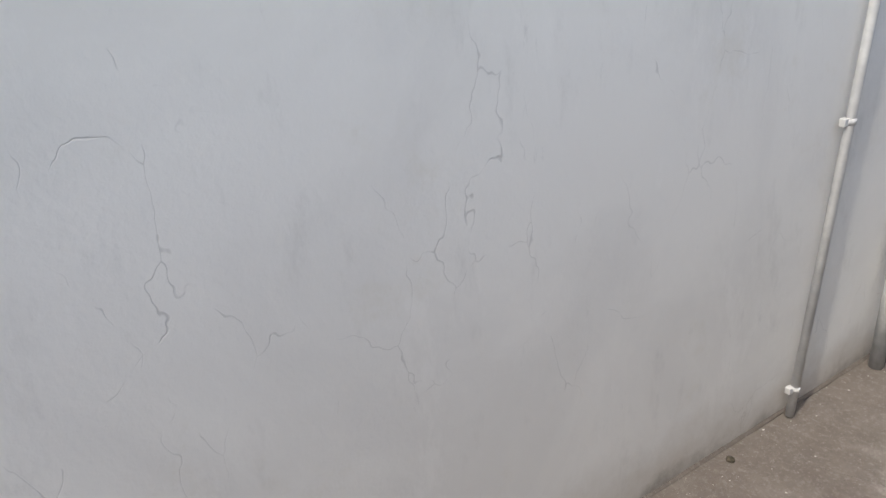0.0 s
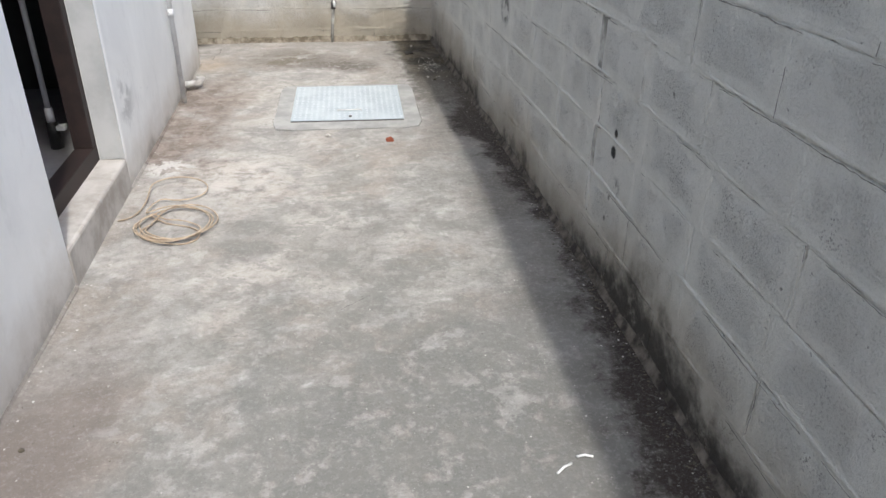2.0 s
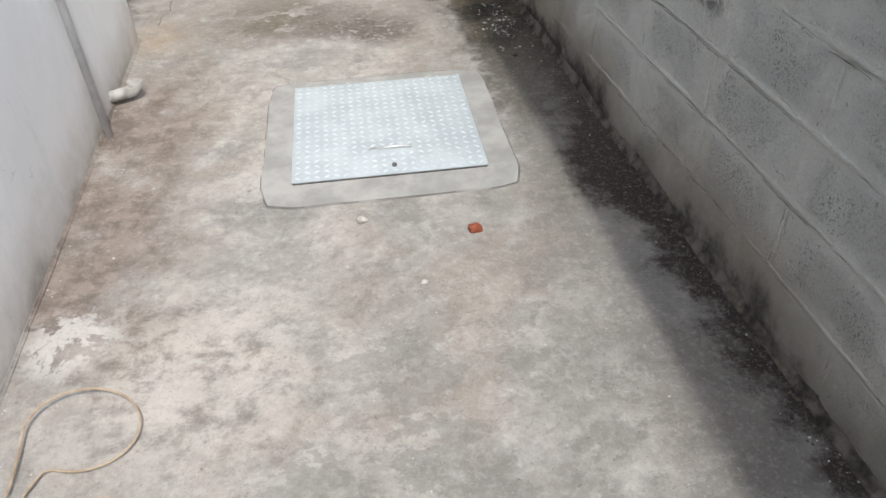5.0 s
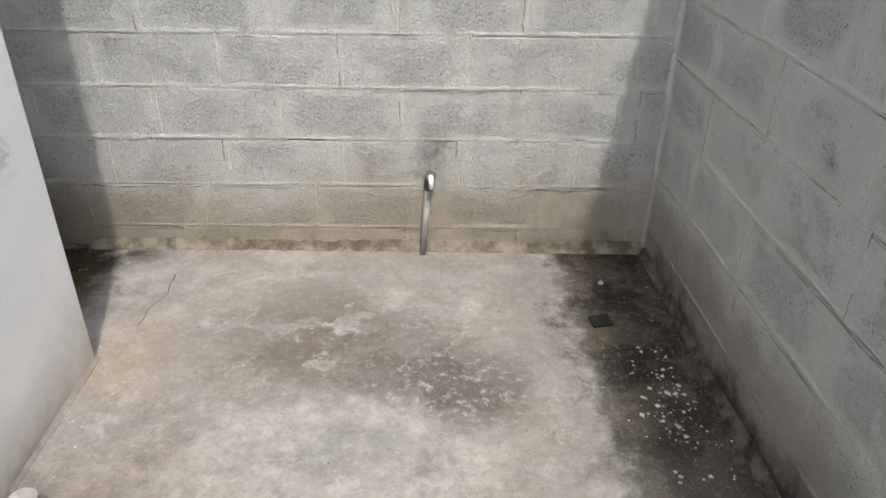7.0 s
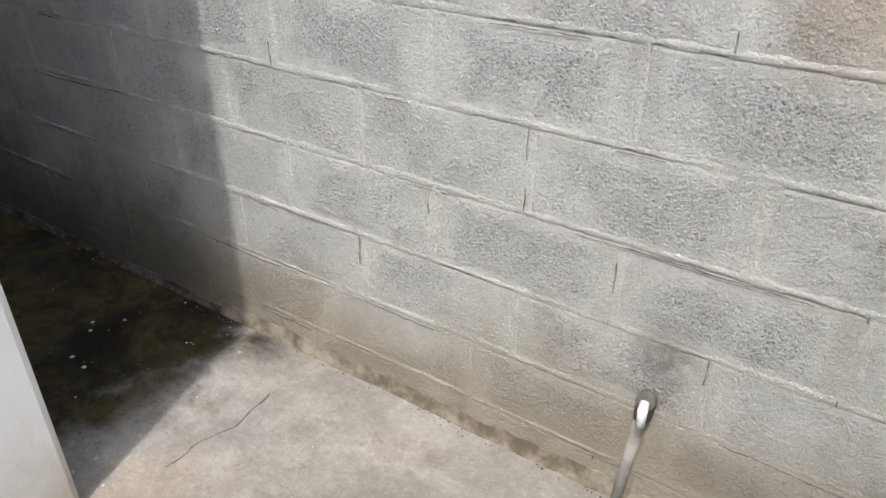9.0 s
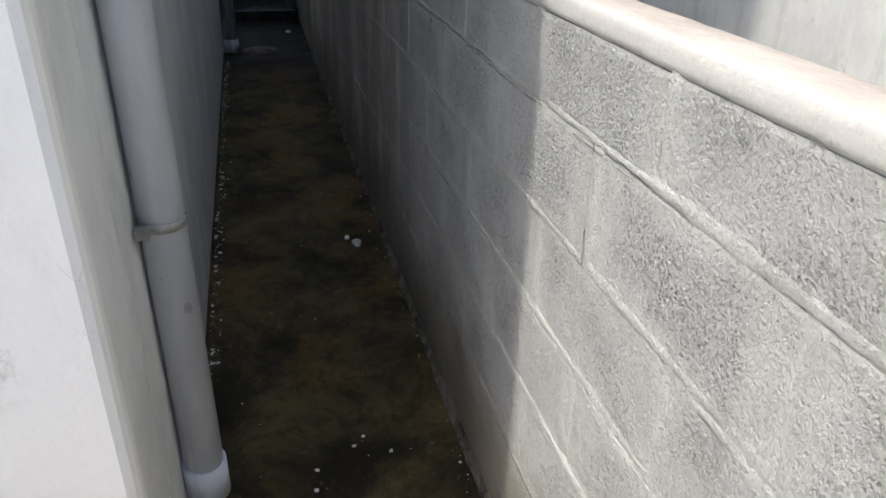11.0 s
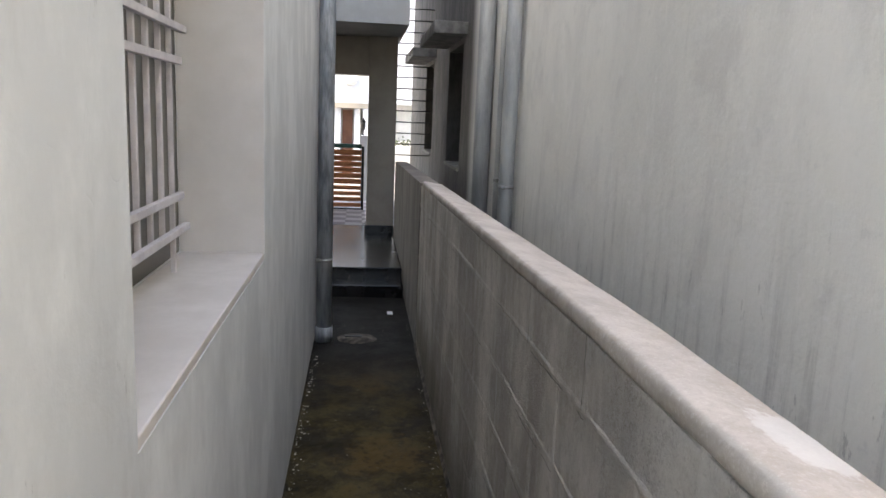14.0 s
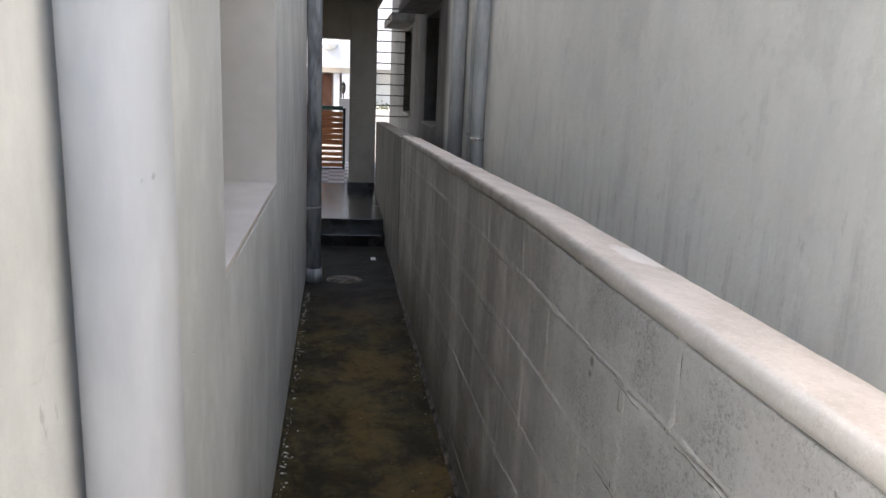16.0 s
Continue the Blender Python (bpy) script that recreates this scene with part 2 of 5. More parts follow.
def block_stuff(name, base_lo, base_hi, mortar=False):
    n = Nodes(name)
    rnd = n.t.nodes.new("ShaderNodeObjectInfo").outputs["Random"]
    big, mid = n.noise(2.4, 6, 0.65, warp=0.5), n.noise(11, 8, 0.7)
    grains, fine = n.noise(150, 5, 0.68), n.noise(300, 4, 0.75)
    c = n.mix(n.step(mid, 0.34, 0.66), base_lo, base_hi)
    if not mortar:
        c = n.mix(n.times(rnd, 0.15), c, (0.36, 0.37, 0.37))
    shift = n.times(rnd, 0.16)
    own = n.add("ShaderNodeSeparateXYZ", [n.t.nodes.new("ShaderNodeTexCoord").outputs["Object"]])
    off = n.math("ADD", n.times(n.math("SUBTRACT", n.noise(13, 8, 0.7), 0.5), 1.7), n.times(n.math("SUBTRACT", rnd, 0.5), 0.35))
    rx = n.math("ABSOLUTE", n.math("DIVIDE", own.outputs[0], 0.2))
    rz = n.math("ABSOLUTE", n.math("DIVIDE", own.outputs[2], 0.088))
    bare = 0.0 if mortar else n.step(n.math("ADD", n.math("MAXIMUM", n.times(rx, rx), n.times(rz, rz)), off), 1.05, 0.35)
    open_face = n.math("MAXIMUM", n.times(n.math("MAXIMUM", n.step(n.math("ADD", n.noise(6.5, 5, 0.62), shift), 0.44, 0.62), 0.45), bare), 0.4)
    cluster = n.times(n.step(n.math("ADD", n.noise(7.5, 3, 0.6), shift), 0.55, 0.74), bare)
    holes = n.times(n.step(n.cells(120, "F1", n.add("ShaderNodeVectorMath", [n.pos, n.add("ShaderNodeVectorMath", [n.add("ShaderNodeTexNoise", [n.pos, None, 90.0]).outputs["Color"], (0.008, 0.008, 0.008)], operation="MULTIPLY").outputs[0]], operation="ADD").outputs[0]), 0.36, 0.2), n.step(n.noise(48, 2), 0.42, 0.5))
    holes = n.math("MAXIMUM", holes, n.step(n.noise(170, 3, 0.6), 0.6, 0.64))
    pore = n.times(holes, n.math("MAXIMUM", cluster, n.times(open_face, 0.3)), 0.2 if mortar else 1.0)
    c = n.mix(n.times(bare, 0.45), c, n.mix(rnd, (0.47, 0.475, 0.47), (0.62, 0.625, 0.62)))
    c = n.mix(n.times(n.step(n.noise(28, 8, 0.75), 0.54, 0.68), 0.3), c, (0.36, 0.36, 0.34))
    bright = n.times(n.step(n.noise(110, 3, 0.6), 0.6, 0.66), n.math("MAXIMUM", cluster, n.times(open_face, 0.6)))
    stray = n.times(n.step(n.noise(60, 2, 0.5), 0.71, 0.74), 0.0 if mortar else 0.8)
    pore = n.math("MAXIMUM", pore, stray)
    c = n.mix(n.times(bright, 0.62), c, (0.76, 0.75, 0.72))
    c = n.mix(n.times(pore, 0.55), c, (0.12, 0.117, 0.11))
    c = n.mix(n.times(n.step(fine, 0.53, 0.62), 0.25), c, (0.68, 0.68, 0.66))
    c = n.mix(n.times(n.step(grains, 0.48, 0.38), open_face, 0.6), c, (0.24, 0.235, 0.225))
    c = n.mix(n.times(n.step(big, 0.56, 0.74), 0.35), c, (0.33, 0.315, 0.285))
    c = n.mix(n.times(n.step(n.noise(3.6, 7, 0.68, warp=0.6), 0.5, 0.7), 0.22), c, (0.64, 0.635, 0.61))
    c = n.mix(n.times(n.step(n.noise(5.2, 8, 0.7, vec=n.mapped((1.4, 1.4, 0.5))), 0.57, 0.68), 0.35), c, (0.37, 0.36, 0.33))
    # tan damp over the lowest courses, soot-black algae at the foot of the east wall
    low = n.math("ADD", n.z, n.times(n.math("SUBTRACT", n.noise(1.9, 6, 0.7), 0.5), 0.55))
    c = n.mix(n.times(n.step(low, 0.42, 0.12), 0.7), c, (0.33, 0.275, 0.19))
    east = n.times(n.step(n.bent_x(), 1.85, 1.93), n.step(n.y, 8.945, 8.94))
    # east wall lightened and warmed to make up for its dark shaded side
    c = n.mix(n.times(east, 0.4), c, (0.66, 0.642, 0.575))
    c = n.mix(n.times(pore, east, 0.6), c, (0.15, 0.15, 0.14))
    c = n.mix(n.times(n.step(low, 0.3, 0.04), east, 0.55), c, (0.2, 0.165, 0.125))
    wide = n.times(n.step(n.y, 2.6, 3.6), n.step(n.y, 5.4, 4.6), 0.09)
    c = n.mix(n.times(n.step(n.math("SUBTRACT", low, wide), 0.1, -0.02), east, n.step(n.noise(9, 8, 0.75), 0.3, 0.5), 0.92), c, (0.028, 0.023, 0.017))
    c = n.mix(n.times(n.step(low, 0.12, -0.05), n.step(n.y, 8.9, 8.94), n.step(n.x, 1.1, 1.8)), c, (0.03, 0.026, 0.018))
    # drips of black mould on the east wall, mildew over the tap
    c = n.mix(n.times(n.blob(4.94, 0.6, 0.016, 0.006, mid, "yz"), east), c, (0.02, 0.02, 0.018))
    c = n.mix(n.times(n.blob(4.945, 0.53, 0.024, 0.006, mid, "yz"), east), c, (0.02, 0.02, 0.018))
    c = n.mix(n.times(n.blob(4.88, 0.42, 0.035, 0.02, mid, "yz"), east, 0.7, n.step(mid, 0.45, 0.55)), c, (0.03, 0.03, 0.026))
    c = n.mix(n.times(n.blob(6.55, 0.72, 0.09, 0.03, mid, "yz"), east, n.step(mid, 0.45, 0.56), 0.8), c, (0.05, 0.05, 0.045))
    for my, mz, mr in ((4.93, 0.36, 0.011), (4.95, 0.27, 0.012), (4.55, 0.86, 0.009), (3.42, 0.3, 0.05), (3.4, 0.19, 0.06), (3.1, 0.12, 0.08)):
        c = n.mix(n.times(n.blob(my, mz, mr, 0.006, mid, "yz"), east, n.step(mid, 0.4, 0.55), 0.75), c, (0.04, 0.04, 0.03))
    far = n.step(n.y, 8.9, 8.94)
    c = n.mix(n.times(n.blob(1.02, 0.42, 0.06, 0.05, mid, "xz"), far, n.step(n.x, 0.0, 0.1), n.step(mid, 0.35, 0.6), 0.75), c, (0.13, 0.12, 0.1))
    c = n.mix(n.times(n.blob(1.2, 1.12, 0.13, 0.06, mid, "xz"), far, 0.35), c, (0.42, 0.27, 0.14))
    # in the passage the blocks are slurried over and brownish
    slurry = n.times(n.step(n.x, -0.3, -1.8), 0.68 if mortar else 0.82)
    c = n.mix(slurry, c, n.mix(n.step(n.noise(3, 8, 0.7, vec=n.mapped((1, 1, 0.35))), 0.4, 0.62), (0.27, 0.232, 0.19), (0.52, 0.475, 0.415)))
    c = n.mix(n.times(slurry, n.step(n.noise(34, 9, 0.75), 0.52, 0.66), 0.45), c, (0.2, 0.175, 0.14))
    c = n.mix(n.times(slurry, n.step(n.noise(19, 9, 0.75), 0.44, 0.34), 0.45), c, (0.58, 0.545, 0.49))
    c = n.mix(n.times(n.step(low, 0.5, 0.05), n.step(n.x, 0.0, -0.6), 0.7), c, (0.11, 0.095, 0.065))
    for sx, sz, r in SCARS:
        c = n.mix(n.times(n.blob(sx, sz, r, 0.006, mid, "xz"), far, 0.8), c, (0.09, 0.08, 0.07))
    keep = n.math("SUBTRACT", 1.0, n.times(slurry, 0.6))
    h = n.math("ADD", n.times(n.math("ADD", n.times(grains, 1.3), n.times(n.step(n.cells(135, "F1"), 0.7, 0.1), 0.35)), open_face, keep), n.times(mid, 0.5))
    h = n.math("SUBTRACT", h, n.times(pore, keep, 0.7))
    h = n.math("ADD", h, n.times(fine, 0.4))
    h = n.math("ADD", h, n.times(n.noise(28, 8, 0.75), 0.9))
    return n.finish(c, 0.93, h, 1.0, 0.0085)


def painted_wall():
    n = Nodes("weathered_white_paint")
    big, mid = n.noise(1.3, 6, 0.6, warp=0.5), n.noise(7, 7, 0.68)
    drip = n.noise(6, 7, 0.7, vec=n.mapped((1, 1, 0.4)))
    c = n.mix(n.step(big, 0.35, 0.65), (0.69, 0.69, 0.68), (0.77, 0.77, 0.755))
    c = n.mix(n.times(n.step(drip, 0.54, 0.72), 0.3), c, (0.46, 0.46, 0.45))
    c = n.mix(n.times(n.step(n.noise(2.2, 7, 0.7), 0.58, 0.7), 0.3), c, (0.62, 0.6, 0.53))
    # hairline cracks here and there
    wobble = n.add("ShaderNodeTexNoise", [n.mapped((1, 1.2, 1)), None, 5.0, 3.0, 0.55]).outputs["Color"]
    wobble = n.add("ShaderNodeVectorMath", [wobble, (0.16, 0.16, 0.16)], operation="MULTIPLY").outputs[0]
    line = n.cells(4.2, vec=n.add("ShaderNodeVectorMath", [n.mapped((1.0, 1.3, 0.62)), wobble], operation="ADD").outputs[0])
    part_of = n.times(n.step(n.noise(1.5, 3), 0.47, 0.56), n.step(n.noise(5.5, 3), 0.46, 0.56))
    crack = n.times(n.step(line, 0.006, 0.0005), part_of)
    c = n.mix(n.times(crack, 0.4), c, (0.38, 0.38, 0.38))
    scuff = n.step(n.noise(11, 7, 0.75, vec=n.mapped((1, 1, 0.3))), 0.62, 0.72)
    c = n.mix(n.times(scuff, 0.4), c, (0.5, 0.5, 0.5))
    c = n.mix(n.times(n.step(n.noise(3.2, 9, 0.75, vec=n.mapped((1, 1, 0.4))), 0.55, 0.64), 0.25), c, (0.84, 0.84, 0.83))
    c = n.mix(n.times(n.blob(6.22, 0.38, 0.13, 0.07, mid, "yz"), n.step(mid, 0.46, 0.58), 0.6), c, (0.3, 0.3, 0.3))
    c = n.mix(n.times(n.blob(8.12, 0.75, 0.07, 0.04, mid, "yz"), n.step(mid, 0.46, 0.58), 0.6), c, (0.25, 0.25, 0.24))
    low = n.math("ADD", n.z, n.times(n.math("SUBTRACT", n.noise(3, 7, 0.7), 0.5), 0.35))
    c = n.mix(n.times(n.step(low, 0.26, 0.0), 0.6), c, (0.4, 0.355, 0.3))
    c = n.mix(n.times(n.step(low, 0.07, -0.06), 0.8), c, (0.2, 0.18, 0.155))
    c = n.mix(n.times(n.step(n.math("ADD", n.times(n.y, 0.6), n.times(n.z, -1.0)), 4.55, 4.95), n.step(mid, 0.3, 0.6), 0.5), c, (0.42, 0.36, 0.28))
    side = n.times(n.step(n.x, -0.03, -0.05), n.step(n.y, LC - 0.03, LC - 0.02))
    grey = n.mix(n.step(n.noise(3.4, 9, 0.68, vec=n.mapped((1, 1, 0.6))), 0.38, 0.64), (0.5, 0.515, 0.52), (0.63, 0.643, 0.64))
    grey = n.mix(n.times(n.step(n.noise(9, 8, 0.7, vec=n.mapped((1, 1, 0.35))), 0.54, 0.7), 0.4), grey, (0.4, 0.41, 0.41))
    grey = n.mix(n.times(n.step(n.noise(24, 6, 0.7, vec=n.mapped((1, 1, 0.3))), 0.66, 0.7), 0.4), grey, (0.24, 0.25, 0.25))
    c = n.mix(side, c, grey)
    h = n.math("ADD", n.times(mid, 0.6), n.times(n.noise(60, 4), 0.25))
    h = n.math("SUBTRACT", h, n.times(crack, 0.25))
    return n.finish(c, 0.8, h, 0.4, 0.008)


def grey_render():
    n = Nodes("streaked_grey_render")
    big = n.noise(0.9, 6, 0.6)
    drip, thin = n.noise(4.5, 9, 0.72, vec=n.mapped((1, 1, 0.4))), n.noise(17, 7, 0.72, vec=n.mapped((1, 1, 0.06)))
    c = n.mix(n.step(big, 0.35, 0.65), (0.52, 0.525, 0.49), (0.61, 0.61, 0.57))
    c = n.mix(n.times(n.step(drip, 0.47, 0.66), 0.35), c, (0.4, 0.41, 0.405))
    spot = n.noise(13, 8, 0.72)
    c = n.mix(n.times(n.step(spot, 0.56, 0.66), 0.4), c, (0.42, 0.43, 0.42))
    c = n.mix(n.times(n.step(spot, 0.42, 0.34), 0.4), c, (0.66, 0.66, 0.64))
    cloud = n.noise(3.2, 9, 0.68, vec=n.mapped((1, 1, 0.6)), warp=0.4)
    c = n.mix(n.times(n.step(cloud, 0.52, 0.62), 0.4), c, (0.66, 0.66, 0.63))
    c = n.mix(n.times(n.step(cloud, 0.46, 0.36), 0.4), c, (0.36, 0.365, 0.36))
    low = n.step(n.math("ADD", n.z, n.times(drip, 0.9)), 1.95, 1.35)
    c = n.mix(n.times(n.step(thin, 0.48, 0.66), n.step(spot, 0.3, 0.55), low, 0.6), c, (0.22, 0.225, 0.225))
    c = n.mix(n.times(n.step(n.noise(26, 6, 0.75, vec=n.mapped((1, 1, 0.35))), 0.6, 0.68), low, 0.6), c, (0.14, 0.145, 0.145))
    c = n.mix(n.times(n.step(thin, 0.6, 0.72), 0.2), c, (0.3, 0.305, 0.3))
    c = n.mix(n.times(n.step(thin, 0.28, 0.42), 0.25), c, (0.6, 0.6, 0.58))
    # far end near black: its deep shade is put into the colour
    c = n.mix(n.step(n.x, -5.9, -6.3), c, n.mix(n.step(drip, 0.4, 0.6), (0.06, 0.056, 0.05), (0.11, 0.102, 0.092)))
    return n.finish(c, 0.85, n.math("ADD", n.times(drip, 0.5), n.times(n.noise(36, 6, 0.7), 0.5)), 0.6, 0.01)


def simple(name, a, b, scale=8.0, rough=0.7, bump=0.2, metal=0.0, stretch=(1, 1, 1)):
    n = Nodes(name)
    f = n.noise(scale, 7, 0.65, vec=n.mapped(stretch))
    return n.finish(n.mix(n.step(f, 0.35, 0.65), a, b), n.math("ADD", rough, n.times(n.math("SUBTRACT", f, 0.5), 0.2)), f, bump, 0.004, Metallic=metal)


def coping_stuff():
    n = Nodes("pale_cement_coping")
    mid, fine = n.noise(6, 9, 0.74), n.noise(130, 5, 0.75)
    c = n.mix(n.step(mid, 0.36, 0.62), (0.4, 0.353, 0.31), (0.5, 0.452, 0.408))
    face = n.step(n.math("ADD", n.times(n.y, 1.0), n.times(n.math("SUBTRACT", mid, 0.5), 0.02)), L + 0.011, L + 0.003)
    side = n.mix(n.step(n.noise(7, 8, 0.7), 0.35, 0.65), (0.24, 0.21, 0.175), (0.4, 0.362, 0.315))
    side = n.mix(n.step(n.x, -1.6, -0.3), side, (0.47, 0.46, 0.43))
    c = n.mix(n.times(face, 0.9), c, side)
    c = n.mix(n.times(n.step(n.noise(22, 6, 0.75), 0.6, 0.68), 0.4), c, (0.3, 0.28, 0.25))
    c = n.mix(n.times(n.step(fine, 0.54, 0.64), 0.18), c, (0.72, 0.69, 0.66))
    c = n.mix(n.times(n.step(fine, 0.44, 0.36), 0.3), c, (0.3, 0.28, 0.26))
    # paler ragged patch on the back half of the top, slightly raised
    sx = n.math("ADD", n.times(n.math("SUBTRACT", n.x, -1.02), 0.45), 0.0)
    sy = n.math("SUBTRACT", n.y, L + 0.093)
    d = n.math("ADD", n.math("SQRT", n.math("ADD", n.times(sx, sx), n.times(sy, sy))), n.times(n.math("SUBTRACT", n.noise(17, 7, 0.7), 0.5), 0.07))
    pale_patch = n.step(d, 0.042, 0.034)
    c = n.mix(n.times(pale_patch, 0.5), c, (0.66, 0.65, 0.63))
    h = n.math("ADD", n.times(mid, 0.5), n.times(fine, 0.5))
    return n.finish(c, 0.92, n.math("ADD", h, n.times(pale_patch, 0.25)), 0.6, 0.005)


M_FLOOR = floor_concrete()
M_BLOCK = block_stuff("porous_cement_block", (0.52, 0.52, 0.482), (0.65, 0.648, 0.605))
M_MORTAR = block_stuff("smeared_mortar", (0.55, 0.548, 0.51), (0.65, 0.648, 0.61), mortar=True)
M_RUBBLE = simple("spilled_grey_mortar", (0.11, 0.09, 0.062), (0.3, 0.265, 0.21), 14, 0.95, 0.9)
M_FOOT = simple("crumbling_damp_mortar", (0.018, 0.014, 0.01), (0.13, 0.112, 0.09), 14, 0.95, 0.8)
# darker core colour stands in for the weak shade inside the joints
M_JOINT = simple("shade_dark_recessed_mortar", (0.16, 0.155, 0.14), (0.42, 0.41, 0.38), 12, 0.95, 0.5)
M_PAINT = painted_wall()
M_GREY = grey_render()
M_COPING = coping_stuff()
M_SLURRY = simple("brown_grey_plaster", (0.13, 0.112, 0.095), (0.21, 0.187, 0.165), 4, 0.9, 0.4, stretch=(1, 1, 0.4))
M_SILL = simple("cream_sill_plaster", (0.47, 0.44, 0.41), (0.57, 0.54, 0.51), 3, 0.7)
M_REVEAL = simple("cream_reveal_plaster", (0.52, 0.5, 0.475), (0.6, 0.58, 0.56), 2, 0.7)
# door reveal greyed: the lack of sun on it is put into the paint
M_GREYREVEAL = simple("sunless_grey_reveal", (0.36, 0.365, 0.36), (0.48, 0.485, 0.48), 3, 0.8)
M_THR = simple("dusty_threshold_plaster", (0.33, 0.3, 0.265), (0.49, 0.465, 0.43), 6, 0.85, 0.4)
M_STEEL = simple("galvanised_plate", (0.5, 0.565, 0.59), (0.62, 0.68, 0.7), 7, 0.36, 0.15, 0.45)
M_TREAD = simple("worn_bright_tread", (0.68, 0.73, 0.75), (0.8, 0.84, 0.86), 9, 0.33, 0.05, 0.55)
M_ROD = simple("bright_steel", (0.6, 0.6, 0.58), (0.75, 0.75, 0.73), 20, 0.35, 0.1, 0.9)
M_DARKSTEEL = simple("dark_steel", (0.08, 0.075, 0.07), (0.16, 0.15, 0.14), 20, 0.6, 0.2, 0.3)
M_STRAP = simple("dull_steel_strap", (0.2, 0.2, 0.19), (0.36, 0.36, 0.35), 20, 0.5, 0.2, 0.5)
M_APRON = simple("smooth_cement_apron", (0.25, 0.25, 0.238), (0.36, 0.356, 0.338), 6, 0.88, 0.35)
M_STUB = simple("scuffed_grey_white_pipe", (0.36, 0.37, 0.375), (0.5, 0.51, 0.515), 11, 0.6, 0.25)
M_PVC = simple("painted_white_pipe", (0.55, 0.555, 0.56), (0.7, 0.705, 0.7), 9, 0.55, 0.2)
def scuffed_pipe():
    n = Nodes("dirty_grey_pipe")
    run, mid = n.noise(7, 7, 0.65, vec=n.mapped((1, 1, 0.2))), n.noise(14, 6, 0.7)
    c = n.mix(n.step(run, 0.35, 0.65), (0.42, 0.455, 0.52), (0.55, 0.585, 0.65))
    c = n.mix(n.times(n.step(n.noise(5, 6, 0.7, vec=n.mapped((1, 1, 0.35))), 0.55, 0.68), 0.4), c, (0.44, 0.42, 0.38))
    c = n.mix(n.times(n.step(n.noise(30, 3, 0.6, vec=n.mapped((1, 1, 0.6))), 0.68, 0.72), 0.6), c, (0.2, 0.21, 0.23))
    c = n.mix(n.times(n.step(n.noise(20, 4, 0.6, vec=n.mapped((1, 1, 0.12))), 0.64, 0.7), 0.4), c, (0.7, 0.72, 0.76))
    return n.finish(c, 0.5, mid, 0.15, 0.004)


M_ELBOW = simple("dusty_grey_elbow", (0.3, 0.29, 0.27), (0.44, 0.43, 0.41), 25, 0.7, 0.3)
M_GREYPVC = scuffed_pipe()
M_OLDPIPE = simple("flaking_grey_pipe", (0.13, 0.145, 0.16), (0.4, 0.42, 0.44), 14, 0.55, 0.3, stretch=(1, 1, 0.2))
M_NPIPE = simple("grey_painted_pipe", (0.26, 0.27, 0.27), (0.42, 0.43, 0.42), 9, 0.6, 0.2, stretch=(1, 1, 0.2))
M_TAPPIPE = simple("cement_grey_pipe", (0.24, 0.23, 0.21), (0.36, 0.35, 0.32), 18, 0.7, 0.2)
M_WOOD = simple("dark_brown_frame_paint", (0.012, 0.007, 0.006), (0.028, 0.016, 0.014), 10, 0.62, 0.15, stretch=(1, 0.3, 1))
# near-black plaster: the room's lack of light is put into its colour
M_ROOM = simple("shade_dark_room_plaster", (0.04, 0.038, 0.035), (0.07, 0.065, 0.06), 2, 0.8)
M_ROOMFLOOR = simple("grey_room_tiles", (0.2, 0.2, 0.21), (0.27, 0.27, 0.27), 4, 0.5)
M_CABLE = simple("dusty_beige_cable", (0.34, 0.26, 0.18), (0.47, 0.38, 0.28), 30, 0.6)
M_BLACK = simple("black_plastic", (0.015, 0.015, 0.015), (0.03, 0.03, 0.03), 30, 0.5)
M_BRICKRED = simple("broken_red_brick", (0.16, 0.04, 0.02), (0.32, 0.09, 0.045), 40, 0.9, 0.6)
M_WHITE = simple("white_plastic", (0.72, 0.72, 0.7), (0.8, 0.8, 0.78), 30, 0.5)
M_DEBRIS = simple("dark_wet_litter", (0.02, 0.017, 0.012), (0.1, 0.085, 0.06), 40, 0.85, 0.6)
M_CHIPS = simple("pale_grit", (0.32, 0.3, 0.27), (0.55, 0.53, 0.49), 30, 0.9)
M_JOINTCRACK = simple("grimy_open_joint", (0.1, 0.095, 0.085), (0.3, 0.29, 0.265), 24, 0.95)
M_CRACK = simple("crack_dirt", (0.05, 0.045, 0.04), (0.12, 0.11, 0.1), 30, 0.95)
M_GRILLE = simple("lilac_grey_grille_paint", (0.44, 0.42, 0.44), (0.56, 0.54, 0.55), 14, 0.5, 0.15)
M_PANE = simple("dusty_dark_pane", (0.085, 0.078, 0.065), (0.115, 0.105, 0.09), 2, 0.35)
M_GRANITE = simple("wet_black_granite", (0.006, 0.006, 0.0065), (0.02, 0.019, 0.018), 6, 0.24, 0.1)
M_TILE_A = simple("pale_driveway_tile", (0.42, 0.39, 0.4), (0.5, 0.47, 0.47), 6, 0.6)
M_TILE_B = simple("grey_driveway_tile", (0.2, 0.18, 0.19), (0.27, 0.25, 0.26), 6, 0.6)
M_COLUMN = simple("taupe_column_paint", (0.33, 0.29, 0.235), (0.39, 0.35, 0.29), 3, 0.75)
M_SHADE = simple("mouldy_sunshade_paint", (0.1, 0.095, 0.085), (0.22, 0.21, 0.19), 6, 0.85)
M_BEAM = simple("ivory_slab_paint", (0.52, 0.51, 0.48), (0.62, 0.61, 0.58), 3, 0.75)
